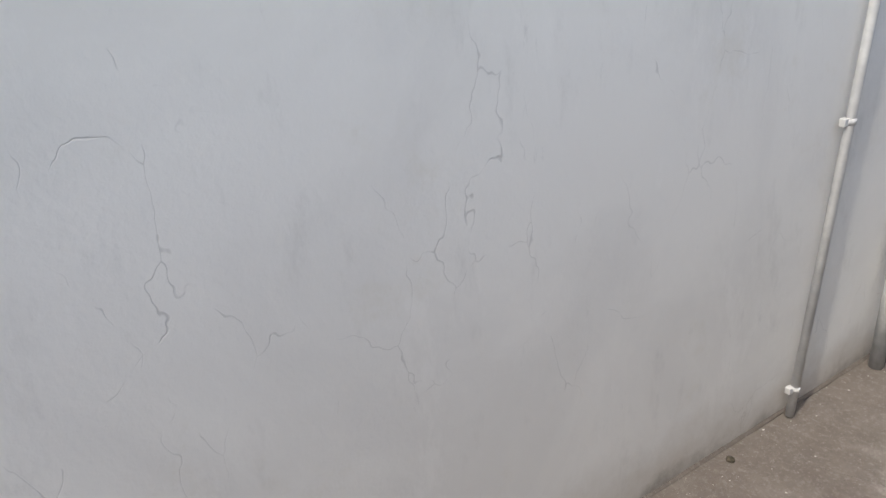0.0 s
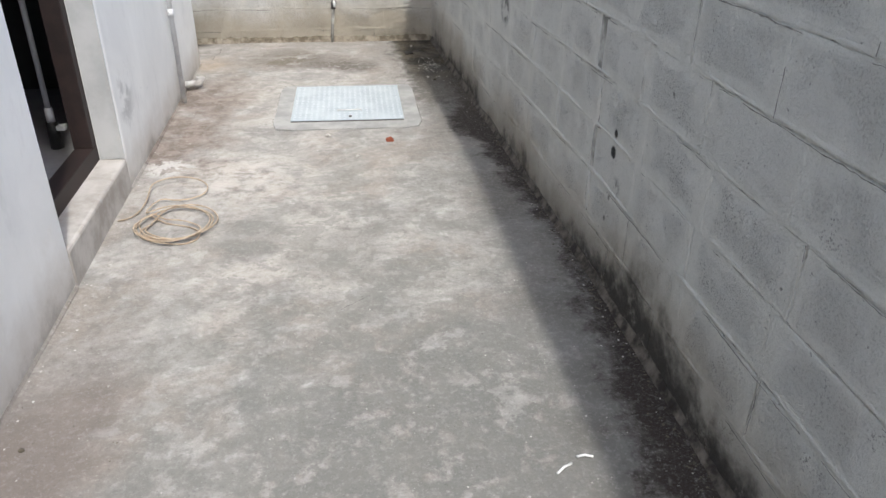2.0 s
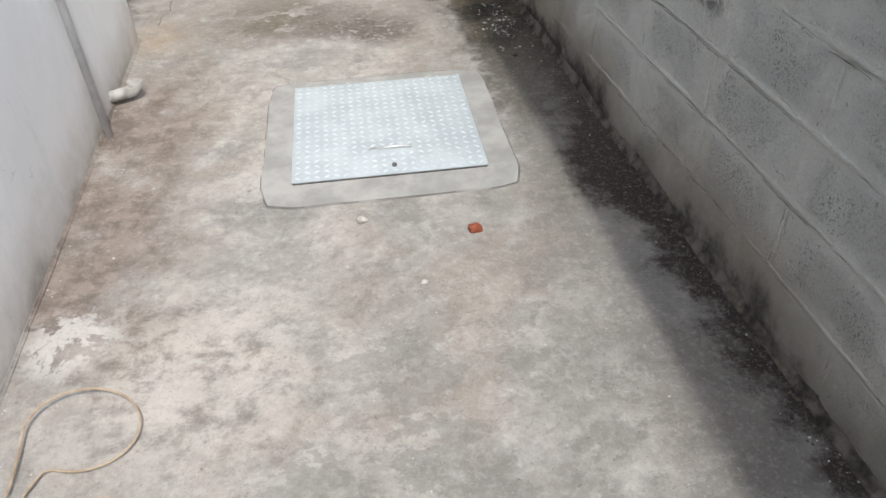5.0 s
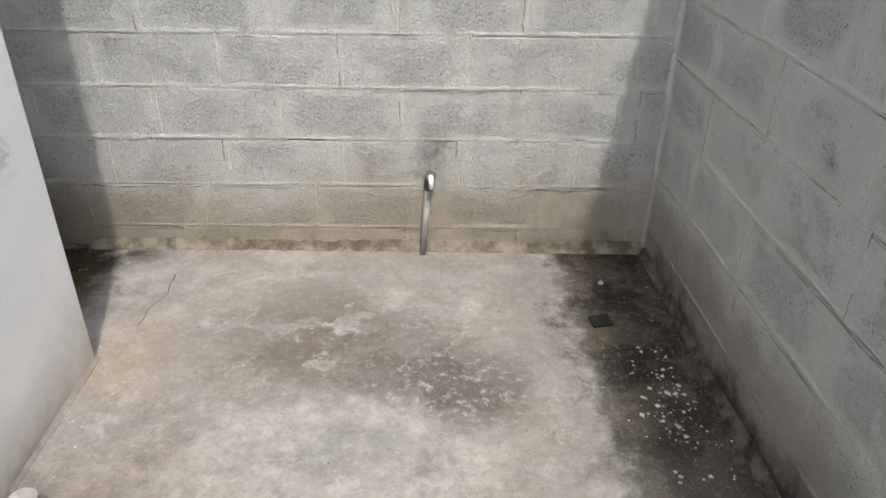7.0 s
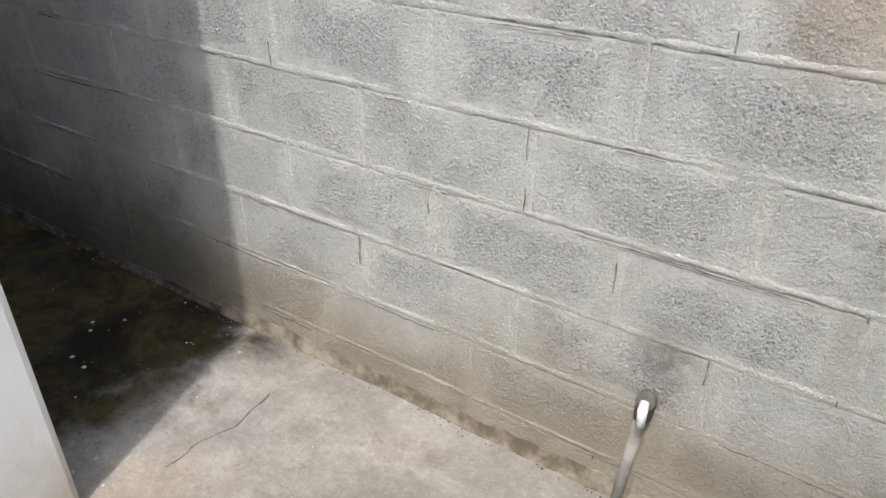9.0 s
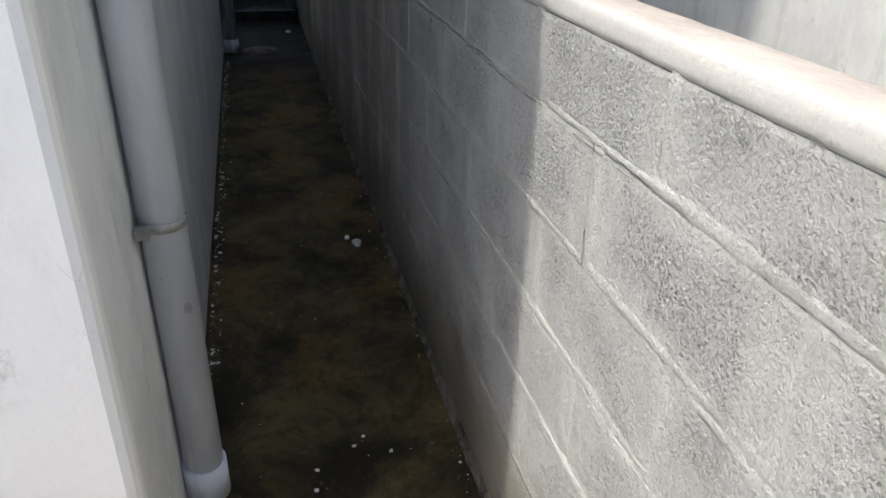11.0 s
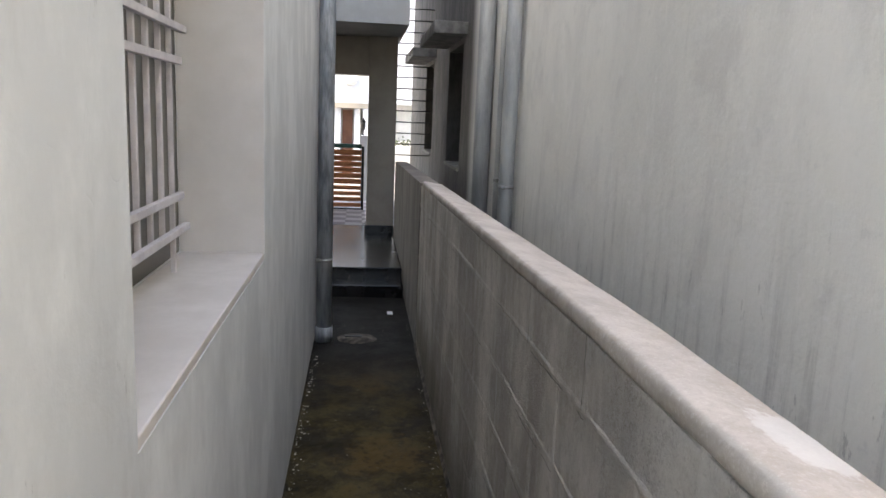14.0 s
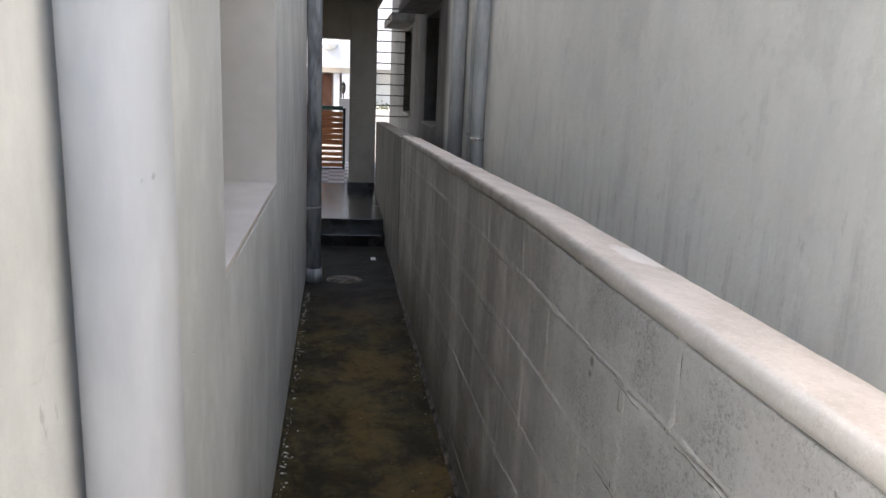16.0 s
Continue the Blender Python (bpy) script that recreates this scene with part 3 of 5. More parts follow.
M_GATEWOOD = simple("orange_gate_board", (0.36, 0.12, 0.04), (0.55, 0.21, 0.08), 9, 0.5, 0.2, stretch=(1, 0.2, 3))
M_GREEN = simple("dark_green_steel", (0.012, 0.06, 0.045), (0.03, 0.12, 0.09), 9, 0.4)
M_FACADE = simple("white_facade_paint", (0.6, 0.61, 0.64), (0.68, 0.69, 0.71), 1, 0.7)
M_ROAD = simple("road_surface", (0.16, 0.155, 0.15), (0.24, 0.23, 0.22), 1.5, 0.9)
M_DOORWOOD = simple("red_brown_door", (0.12, 0.045, 0.025), (0.19, 0.08, 0.045), 5, 0.5)
M_LEAF = simple("dull_leaves", (0.04, 0.06, 0.03), (0.1, 0.12, 0.07), 9, 0.7)


# ---- mesh helpers ----
def box_bm(x0, x1, y0, y1, z0, z1, bevel=0.0):
    bm = bmesh.new()
    bmesh.ops.create_cube(bm, size=1)
    for v in bm.verts:
        v.co = ((x0 + x1) / 2 + v.co.x * (x1 - x0), (y0 + y1) / 2 + v.co.y * (y1 - y0), (z0 + z1) / 2 + v.co.z * (z1 - z0))
    if bevel:
        bmesh.ops.bevel(bm, geom=bm.edges[:], offset=bevel, segments=2, affect="EDGES", profile=0.5)
    return bm


def tube_bm(points, radii, sides=16, hollow=False, bm=None):
    """A round tube through points, with a radius (or one for all) at each."""
    bm = bm or bmesh.new()
    pts = [Vector(p) for p in points]
    radii = list(radii) if hasattr(radii, "__len__") else [radii] * len(pts)
    rings, up = [], None
    for i, p in enumerate(pts):
        way = (pts[min(i + 1, len(pts) - 1)] - pts[max(i - 1, 0)]).normalized()
        if up is None:
            up = way.orthogonal().normalized()
        up = (up - way * up.dot(way)).normalized()
        side = way.cross(up)
        rings.append([bm.verts.new(p + (up * math.cos(a) + side * math.sin(a)) * radii[i]) for a in (2 * math.pi * k / sides for k in range(sides))])
    for a, b in zip(rings, rings[1:]):
        for k in range(sides):
            f = bm.faces.new((a[k], a[(k + 1) % sides], b[(k + 1) % sides], b[k]))
            f.smooth = True
    bm.faces.new(rings[0][::-1])
    if not hollow:
        bm.faces.new(rings[-1])
    bmesh.ops.recalc_face_normals(bm, faces=bm.faces[:])
    return bm


def part(name, bm, material, parent=None, label=""):
    me = bpy.data.meshes.new(name)
    bm.to_mesh(me)
    bm.free()
    me.materials.append(material)
    ob = new(name, me)
    if parent:
        ob.parent = parent
    return tagged(ob, label)


def box(name, b, mat, parent=None, label="", bevel=0.0):
    return part(name, box_bm(*b, bevel=bevel), mat, parent, label)


def empty(name, at, label, category, group=""):
    ob = new(name)
    ob.empty_display_size = 0.1
    ob.location = at
    return tagged(ob, label, category, group)


def under(ob, thing):
    """Hang a part that was built in world places under an Empty that stands elsewhere."""
    ob.parent = thing
    ob.matrix_parent_inverse = Matrix.Translation(thing.location).inverted()
    return ob


def structure(ob):
    return tagged(ob, kind="structure")


def east_x(y):
    """The yard wall's face at y."""
    return W - BEND * max(0.0, y - BEND_Y)


def lie(x):
    """The passage falls a little towards the street: the factor on heights at x."""
    return 1.0 + 0.02 * min(0.0, x + 1.5)


def floor_z(x, y):
    """The uneven surface of the concrete."""
    p = Vector((x * 1.3, y * 1.3, 0.0))
    return 0.006 * noise.noise(p) + 0.0025 * noise.noise(p * 5.0) + 0.0012 * noise.noise(p * 17.0) - 0.002


def sheet_bm(x0, x1, y0, y1, nx, ny, height):
    """A rectangle of ground with sides, raised by height(x, y)."""
    bm = bmesh.new()
    grid = [[bm.verts.new((x0 + (x1 - x0) * i / nx, y0 + (y1 - y0) * j / ny, 0)) for i in range(nx + 1)] for j in range(ny + 1)]
    for row in grid:
        for v in row:
            v.co.z = height(v.co.x, v.co.y)
    for j in range(ny):
        for i in range(nx):
            f = bm.faces.new((grid[j][i], grid[j][i + 1], grid[j + 1][i + 1], grid[j + 1][i]))
            f.smooth = True
    return bm


# ---- ground and floors ----
structure(part("ground", sheet_bm(-400, 400, -400, 400, 8, 8, lambda x, y: -0.03), M_ROAD))
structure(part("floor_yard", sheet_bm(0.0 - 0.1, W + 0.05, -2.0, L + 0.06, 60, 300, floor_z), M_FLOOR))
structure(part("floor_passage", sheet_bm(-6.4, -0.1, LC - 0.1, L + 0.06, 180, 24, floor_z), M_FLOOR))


# ---- walls of the plot ----
def wall_core(name, rows, mat, thick, at):
    """A long wall from a profile of heights along it; at(s, d, z) gives the place."""
    bm = bmesh.new()
    prev = None
    for s, z in rows:
        ring = [bm.verts.new(at(s, 0, -0.1)), bm.verts.new(at(s, 0, z)), bm.verts.new(at(s, thick, z)), bm.verts.new(at(s, thick, -0.1))]
        if prev:
            for k in range(4):
                bm.faces.new((prev[k], prev[(k + 1) % 4], ring[(k + 1) % 4], ring[k]))
        else:
            bm.faces.new(ring[::-1])
        prev = ring
    bm.faces.new(prev)
    bmesh.ops.recalc_face_normals(bm, faces=bm.faces[:])
    return part(name, bm, mat)


xs = [-5.0 + i * (W + 5.15) / 24 for i in range(25)]
wall_north = structure(wall_core("wall_north", [(x, 1.142 * lie(x)) for x in xs], M_JOINT, 0.118, lambda s, d, z: (s, L + 0.0045 + d, z)))
wall_east = structure(wall_core("wall_east", [(-2.2, EAST_H), (BEND_Y, EAST_H), (L + 0.1, EAST_H)], M_JOINT, 0.1, lambda s, d, z: (east_x(s) + 0.0045 + d, s, z)))
structure(box("wall_south", (-0.2, W + 0.1, -2.2, -2.1, -0.1, EAST_H), M_BLOCK))


def coping(name, x0, x1, n, half, top, mat):
    """A rounded, uneven cement cap on the low wall."""
    bm = bmesh.new()
    prof = [(-half + 0.008, -0.024), (-half + 0.002, -0.0195), (-half + 0.001, -0.012), (-half + 0.001, 0.0), (-half + 0.0025, 0.007), (-half + 0.0055, 0.012), (-half + 0.013, 0.0145), (-half + 0.032, 0.0142), (0.02, 0.005), (half - 0.008, 0.0), (half - 0.001, -0.006), (half, -0.03)]
    prev = None
    for i in range(n + 1):
        x = x0 + (x1 - x0) * i / n
        ring = []
        for k, (dy, dz) in enumerate(prof):
            j = 0.0012 * noise.noise(Vector((x * 5, k * 0.7, 3))) + 0.0009 * noise.noise(Vector((x * 23, k, 7)))
            ring.append(bm.verts.new((x, L + 0.062 + dy + j * (1 if k < 6 else 0.3), (top + dz + j) * lie(x))))
        if prev:
            for a in range(len(prof) - 1):
                bm.faces.new((prev[a], prev[a + 1], ring[a + 1], ring[a])).smooth = True
        else:
            bm.faces.new(ring)
        prev = ring
    bm.faces.new(prev[::-1])
    bmesh.ops.recalc_face_normals(bm, faces=bm.faces[:])
    return part(name, bm, mat, wall_north, "rounded pale cement coping")


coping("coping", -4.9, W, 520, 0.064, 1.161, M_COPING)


# plastered end of the low wall, towards the street
end = structure(wall_core("wall_plastered", [(x, 1.158 * lie(x)) for x in (-8.3, -7.5, -6.5, -5.6, -5.002)], M_SLURRY, 0.12, lambda s, d, z: (s, L - 0.006 + d, z)))


# ---- the house ----
house = structure(box("wall_house_south", (-0.22, 0, -2.1, DOOR_Y0, -0.05, ROOF), M_PAINT))
structure(box("wall_house_north", (-0.22, 0, DOOR_Y1, LC, -0.05, ROOF), M_PAINT, bevel=0.018))
structure(box("wall_house_over_door", (-0.22, 0, DOOR_Y0, DOOR_Y1, 2.2, ROOF), M_PAINT))
WX0, WX1, WZ0, WZ1 = -2.49, -1.215, 1.082, 2.25
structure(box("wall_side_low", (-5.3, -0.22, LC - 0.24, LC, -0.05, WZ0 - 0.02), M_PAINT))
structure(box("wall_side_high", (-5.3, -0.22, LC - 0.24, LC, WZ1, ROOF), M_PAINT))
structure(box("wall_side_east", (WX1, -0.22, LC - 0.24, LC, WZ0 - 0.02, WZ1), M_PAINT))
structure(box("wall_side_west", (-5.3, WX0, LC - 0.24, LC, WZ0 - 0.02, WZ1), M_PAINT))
structure(box("roof", (-5.3, 0, -2.1, LC, ROOF, ROOF + 0.15), M_BEAM))
structure(box("wall_house_west", (-5.3, -5.06, 2.0, LC - 0.24, 0, ROOF), M_PAINT))
# unseen mass added to keep sun off the far passage and driveway
structure(box("unseen_sun_block", (-12.5, -5.301, 2.0, LC - 0.1, 2.901, 6.6), M_BEAM))

# the doorway: threshold, frame, the dim room behind
structure(box("trim_door_reveal", (-0.112, -0.004, DOOR_Y1 - 0.005, DOOR_Y1 + 0.004, THR + 0.001, 2.196), M_GREYREVEAL))
thr = structure(part("door_sill", box_bm(-0.215, 0.004, DOOR_Y0 - 0.0, DOOR_Y1 + 0.0, -0.05, THR, bevel=0.014), M_THR))
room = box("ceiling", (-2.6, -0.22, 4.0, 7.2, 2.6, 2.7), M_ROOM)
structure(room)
structure(box("floor_room", (-2.6, -0.22, 4.0, 7.2, 0.1, 0.16), M_ROOMFLOOR))
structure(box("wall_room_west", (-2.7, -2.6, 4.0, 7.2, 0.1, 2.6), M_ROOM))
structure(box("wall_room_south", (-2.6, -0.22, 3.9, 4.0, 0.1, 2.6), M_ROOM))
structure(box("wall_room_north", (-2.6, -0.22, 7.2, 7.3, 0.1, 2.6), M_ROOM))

frame_at = (-0.16, (DOOR_Y0 + DOOR_Y1) / 2, THR)
door_frame = empty("door_frame", frame_at, "dark brown wooden door frame on a pale threshold, doorway open", "door frame")
for nm, b in (("sill_rail", (-0.2, -0.115, DOOR_Y0 + 0.001, DOOR_Y1 - 0.001, THR - 0.004, THR + 0.075)),
              ("jamb", (-0.2, -0.115, DOOR_Y1 - 0.06, DOOR_Y1 - 0.001, THR + 0.0755, 2.14)),
              ("jamb", (-0.2, -0.115, DOOR_Y0 + 0.001, DOOR_Y0 + 0.06, THR + 0.0755, 2.14)),
              ("head_rail", (-0.2, -0.115, DOOR_Y0 + 0.001, DOOR_Y1 - 0.001, 2.1405, 2.198))):
    under(box(nm, b, M_WOOD, bevel=0.004), door_frame)

riser = empty("water_pipe", (-0.35, 6.19, 0.16), "white water pipe with a black valve inside the dim doorway", "pipe")
under(part("pipe", tube_bm([(-0.35, 6.19, 0.3), (-0.35, 6.22, 2.6)], 0.013), M_WHITE), riser)
under(part("coupling", tube_bm([(-0.35, 6.19, 0.29), (-0.35, 6.19, 0.36)], 0.019), M_WHITE), riser)
under(part("valve", tube_bm([(-0.35, 6.19, 0.16), (-0.35, 6.19, 0.29)], [0.03, 0.026]), M_BLACK, None, "black valve body"), riser)
under(part("lever", box_bm(-0.33, -0.29, 6.17, 6.21, 0.25, 0.275, 0.004), M_WHITE, None, "pale lever"), riser)

# ---- the window of the passage ----
structure(part("window_sill", box_bm(WX0 + 0.001, WX1 - 0.001, LC - 0.24, LC - 0.001, WZ0 - 0.02, WZ0, 0.003), M_SILL))
structure(box("trim_reveal", (WX0, WX0 + 0.006, LC - 0.24, LC - 0.002, WZ0 + 0.001, WZ1 - 0.001), M_REVEAL))
structure(box("trim_reveal_east", (WX1 - 0.006, WX1, LC - 0.24, LC - 0.002, WZ0 + 0.001, WZ1 - 0.001), M_REVEAL))
window = structure(box("window_1", (WX0, WX1, LC - 0.30, LC - 0.245, WZ0, WZ1), M_PANE))
grille = empty("window_grille", ((WX0 + WX1) / 2, LC - 0.18, WZ0), "lilac-grey painted steel window grille fixed over the cream sill", "window grille")
GY = LC - 0.18
for z in (1.19, 1.277, 1.61, 1.69, 2.03, 2.11):
    e = 0.06 if z in (1.19, 1.69, 2.11) else 0.0
    under(box("rail", (-2.24 - e, WX1 + 0.0, GY - 0.005, GY + 0.011, z - 0.009, z + 0.009), M_GRILLE, bevel=0.0015), grille)
x = -2.205
while x < WX1:
    low = WZ0 - 0.0 if x < -2.2 else 1.19
    under(box("bar", (x - 0.006, x + 0.006, GY - 0.018, GY - 0.0055, low, 2.2), M_GRILLE, bevel=0.0015), grille)
    x += 0.1

# ---- the neighbour's house ----
NW = ((-7.75, -6.75), (-10.3, -9.3))
neighbour = empty("neighbour_house", (-6, NY + 1, 0), "streaked grey rendered house close behind the low block wall", "house")
zs = (1.03, 2.12)
# the unseen wall above 3.9 is added to cut light on the far end
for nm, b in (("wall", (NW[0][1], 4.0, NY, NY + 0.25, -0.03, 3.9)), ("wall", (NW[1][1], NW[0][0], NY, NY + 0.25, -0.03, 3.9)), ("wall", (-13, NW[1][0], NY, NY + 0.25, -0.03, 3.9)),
              ("roof", (-13, 4.0, NY + 0.25, NY + 4, 3.7, 3.9)), ("wall", (3.8, 4.0, NY + 0.25, NY + 4, -0.03, 3.7)), ("unseen_shade_wall", (-13, -6.2, NY, NY + 0.25, 3.901, 6.6))):
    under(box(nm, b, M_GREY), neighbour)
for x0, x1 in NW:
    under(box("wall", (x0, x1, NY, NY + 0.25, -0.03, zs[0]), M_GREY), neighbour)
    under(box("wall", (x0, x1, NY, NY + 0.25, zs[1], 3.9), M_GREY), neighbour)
    under(box("window_pane", (x0, x1, NY + 0.19, NY + 0.22, zs[0], zs[1]), M_PANE, None, "dark window pane"), neighbour)
    under(box("window_sill", (x0 + 0.002, x1 - 0.002, NY - 0.02, NY + 0.189, zs[0] + 0.002, zs[0] + 0.03), M_SHADE, None, "pale sill"), neighbour)
    under(box("sunshade", (x0 - 0.2, x1 + 0.25, NY - 0.28, NY - 0.001, 2.17, 2.27), M_SHADE, None, "projecting concrete sunshade", 0.006), neighbour)


def wall_pipe(name, x, y, r, z0, z1, mat, clips, label, lean=0.0, dark=M_STRAP, wall="y", collars=()):
    """A pipe on a wall with clips; wall: the axis that its wall faces."""
    thing = empty(name, (x, y, z0), label, "pipe")
    under(part("pipe", tube_bm([(x, y, z0), (x, y + lean * 0.5, (z0 + z1) / 2), (x, y + lean, z1)] if wall == "x" else [(x, y, z0), (x + lean, y, z1)], r, 20), mat), thing)
    for z in clips:
        d = lean * (z - z0) / (z1 - z0)
        cx, cy = (x, y + d) if wall == "x" else (x + d, y)
        under(part("clip", tube_bm([(cx, cy, z - 0.009), (cx, cy, z + 0.009)], r + 0.0025, 20), dark, None, "strap clip"), thing)
        e = r + 0.018
        b = (cx - r - 0.002, cx + 0.004, cy - e, cy - r + 0.004, z - 0.012, z + 0.012) if wall == "x" else (cx - 0.004 + r, cx + e + 0.004, cy - r, cy - 0.4 * r, z - 0.009, z + 0.009)
        under(box("clip_ear", b, dark, None, "", 0.002), thing)
    for z, dr, h in collars:
        under(part("collar", tube_bm([(x, y, z), (x, y, z + h)], r + dr, 20), mat, None, "socket collar"), thing)
    return thing


# ---- pipes ----
wall_pipe("drain_pipe", -0.37, LC + 0.045, 0.0405, 0.1, 3.95, M_GREYPVC, (0.76, 2.6), "smooth pale grey drain pipe strapped beside the house corner", collars=((0.1, 0.006, 0.09),))
wall_pipe("rain_pipe", -5.08, LC + 0.062, 0.051, 0.0, 3.95, M_OLDPIPE, (0.55, 2.6), "flaking grey rain pipe standing on the wet passage floor", collars=((0.0, 0.008, 0.1),))
wall_pipe("thin_wall_pipe", 0.03, 3.38, 0.0145, 0.0, 2.9, M_PVC, (0.105, 1.01), "thin white-painted scuffed pipe clipped to the white house wall", 0.34, M_PVC, "x")
wall_pipe("far_wall_pipe", 0.03, 7.37, 0.0145, 0.0, 3.2, M_PVC, (), "thin white-painted pipe at the white wall beyond the doorway", 0.0, M_PVC, "x", collars=((0.53, 0.004, 0.05),))
for x, y, r, z1, nm in ((-5.2, NY - 0.058, 0.055, 3.85, "neighbour_rain_pipe"), (-4.75, NY - 0.03, 0.018, 3.85, "neighbour_thin_pipe"), (-4.33, NY - 0.055, 0.042, 3.85, "neighbour_drain_pipe")):
    wall_pipe(nm, x, y, r, -0.03, z1, M_NPIPE, (1.13,) if r < 0.05 else (), "grey painted pipe on the streaked grey render of the next house")

stub = empty("capped_stub_pipe", (0.05, 3.87, 0), "grey-white stub pipe with an open elbow beside the white house wall", "pipe")
under(part("pipe", tube_bm([(0.055, 3.87, 0), (0.052, 3.9, 0.56)], 0.026, 20), M_STUB), stub)
under(part("elbow", tube_bm([(0.052, 3.9, 0.515), (0.052, 3.903, 0.56), (0.05, 3.91, 0.59), (0.06, 3.93, 0.61)], 0.031, 20), M_STUB), stub)
under(part("wall_branch", tube_bm([(-0.002, 3.885, 0.62), (0.05, 3.905, 0.6)], 0.024, 16), M_STUB), stub)
under(part("spout", tube_bm([(0.052, 3.915, 0.595), (0.075, 3.94, 0.615)], [0.028, 0.029], 20), M_STUB), stub)
# flat grey disc stands in for the shaded hollow of the spout
under(part("mouth", tube_bm([(0.0753, 3.9403, 0.6152), (0.0761, 3.9412, 0.6158)], 0.022, 20), M_TAPPIPE, None, "shaded open mouth"), stub)

drain = empty("drain_elbow", (0.04, 7.64, 0), "short grey drain elbow opening upwards beside the white wall", "pipe")
under(part("pipe", tube_bm([(-0.01, 7.62, 0.04), (0.06, 7.655, 0.04)], 0.023, 20), M_ELBOW), drain)
under(part("elbow", tube_bm([(0.05, 7.65, 0.037), (0.078, 7.665, 0.04), (0.092, 7.672, 0.055), (0.094, 7.674, 0.078)], [0.024, 0.026, 0.028, 0.03], 20), M_ELBOW), drain)
under(part("mouth", tube_bm([(0.094, 7.674, 0.0782), (0.094, 7.674, 0.079)], 0.023, 20), M_TAPPIPE, None, "plain grey disc in the mouth"), drain)

tap = empty("standpipe", (0.98, L - 0.02, 0), "grey standpipe with dark elbow and white outlet on block wall", "tap")
under(part("pipe", tube_bm([(0.976, L - 0.022, -0.01), (0.985, L - 0.02, 0.12), (1.0, L - 0.018, 0.3)], 0.0125, 14), M_TAPPIPE), tap)
under(part("elbow", tube_bm([(1.0, L - 0.018, 0.27), (1.003, L - 0.02, 0.31), (1.005, L - 0.03, 0.33), (1.006, L - 0.046, 0.335)], [0.018, 0.02, 0.02, 0.019], 14), M_DARKSTEEL, None, "dark metal elbow"), tap)
under(part("outlet", tube_bm([(1.006, L - 0.044, 0.333), (1.008, L - 0.06, 0.325), (1.01, L - 0.064, 0.29)], [0.009, 0.0105, 0.0085], 12), M_WHITE, None, "white plastic outlet"), tap)

# ---- the manhole ----
cover_turn = -0.021
cx, cy = 1.0625, 7.233


def turned(ob):
    ob.matrix_basis = Matrix.Translation((cx, cy, 0)) @ Matrix.Rotation(cover_turn, 4, "Z")
    return ob


apron = bmesh.new()
ring = []
for k in range(120):
    s = k / 30
    side, u = int(s), s - int(s)
    hx, hy = 0.438, 0.445
    corners = ((-hx, -hy), (hx, -hy), (hx, hy), (-hx, hy))
    a, b = corners[side], corners[(side + 1) % 4]
    px, py = a[0] + (b[0] - a[0]) * u, a[1] + (b[1] - a[1]) * u
    r = math.hypot(px / hx, py / hy)
    f = 1 - 0.05 * max(0, r - 1.25) / 0.16 + 0.014 * noise.noise(Vector((px * 6, py * 6, 2)))
    ring.append(apron.verts.new((px * f, py * f - 0.027, 0.006)))
outline = [(v.co.x, v.co.y) for v in ring]
top = apron.faces.new(ring)
out = bmesh.ops.extrude_face_region(apron, geom=[top])
for v in out["geom"]:
    if isinstance(v, bmesh.types.BMVert):
        v.co.z = 0.006
for v in ring:
    v.co = (v.co.x * 1.012, v.co.y * 1.012, -0.02)
bmesh.ops.recalc_face_normals(apron, faces=apron.faces[:])
turned(structure(part("pavement_apron", apron, M_APRON)))

manhole = turned(tagged(new("manhole_cover"), "square galvanised chequer-plate manhole cover in a cement apron", "manhole cover"))
part("frame", box_bm(-0.335, 0.335, -0.345, 0.345, -0.02, 0.010), M_DARKSTEEL, manhole, "dark steel seating frame")
part("plate", box_bm(-0.339, 0.339, -0.348, 0.348, 0.0135, 0.0185, 0.0012), M_STEEL, manhole)
tread = bmesh.new()
for j in range(20):
    for i in range(20):
        px, py = -0.318 + i * 0.0335, -0.328 + j * 0.0345
        if abs(px - 0.01) < 0.09 and -0.22 < py < -0.165:
            continue
        a = (0.75 if (i + j) % 2 else -0.75) + 0.03 * noise.noise(Vector((i, j, 0)))
        ca, sa = math.cos(a), math.sin(a)
        pts = [(u * ca - w * sa + px, u * sa + w * ca + py, z) for u, w, z in ((-0.0155, 0, 0), (0, -0.0065, 0), (0.0155, 0, 0), (0, 0.0065, 0), (0, 0, 0.003))]
        v = [tread.verts.new((p[0], p[1], p[2] + 0.0184)) for p in pts]
        for q in range(4):
            tread.faces.new((v[q], v[(q + 1) % 4], v[4]))
tagged(part("tread", tread, M_TREAD, manhole, "raised lozenge tread"), kind="stuff")
part("handle", tube_bm([(-0.063, -0.187, 0.018), (-0.062, -0.187, 0.026), (0.083, -0.187, 0.026), (0.084, -0.187, 0.018)], 0.0042, 10), M_ROD, manhole, "bright steel bar handle")
part("lock", tube_bm([(0.016, -0.3, 0.018), (0.016, -0.3, 0.026)], 0.009, 12), M_DARKSTEEL, manhole, "round lock stud")
for hx in (-0.2, -0.13, 0.2, 0.24):
    part("hinge", tube_bm([(hx, 0.35, 0.014), (hx + 0.02, 0.35, 0.014)], 0.006, 10), M_ROD, manhole)

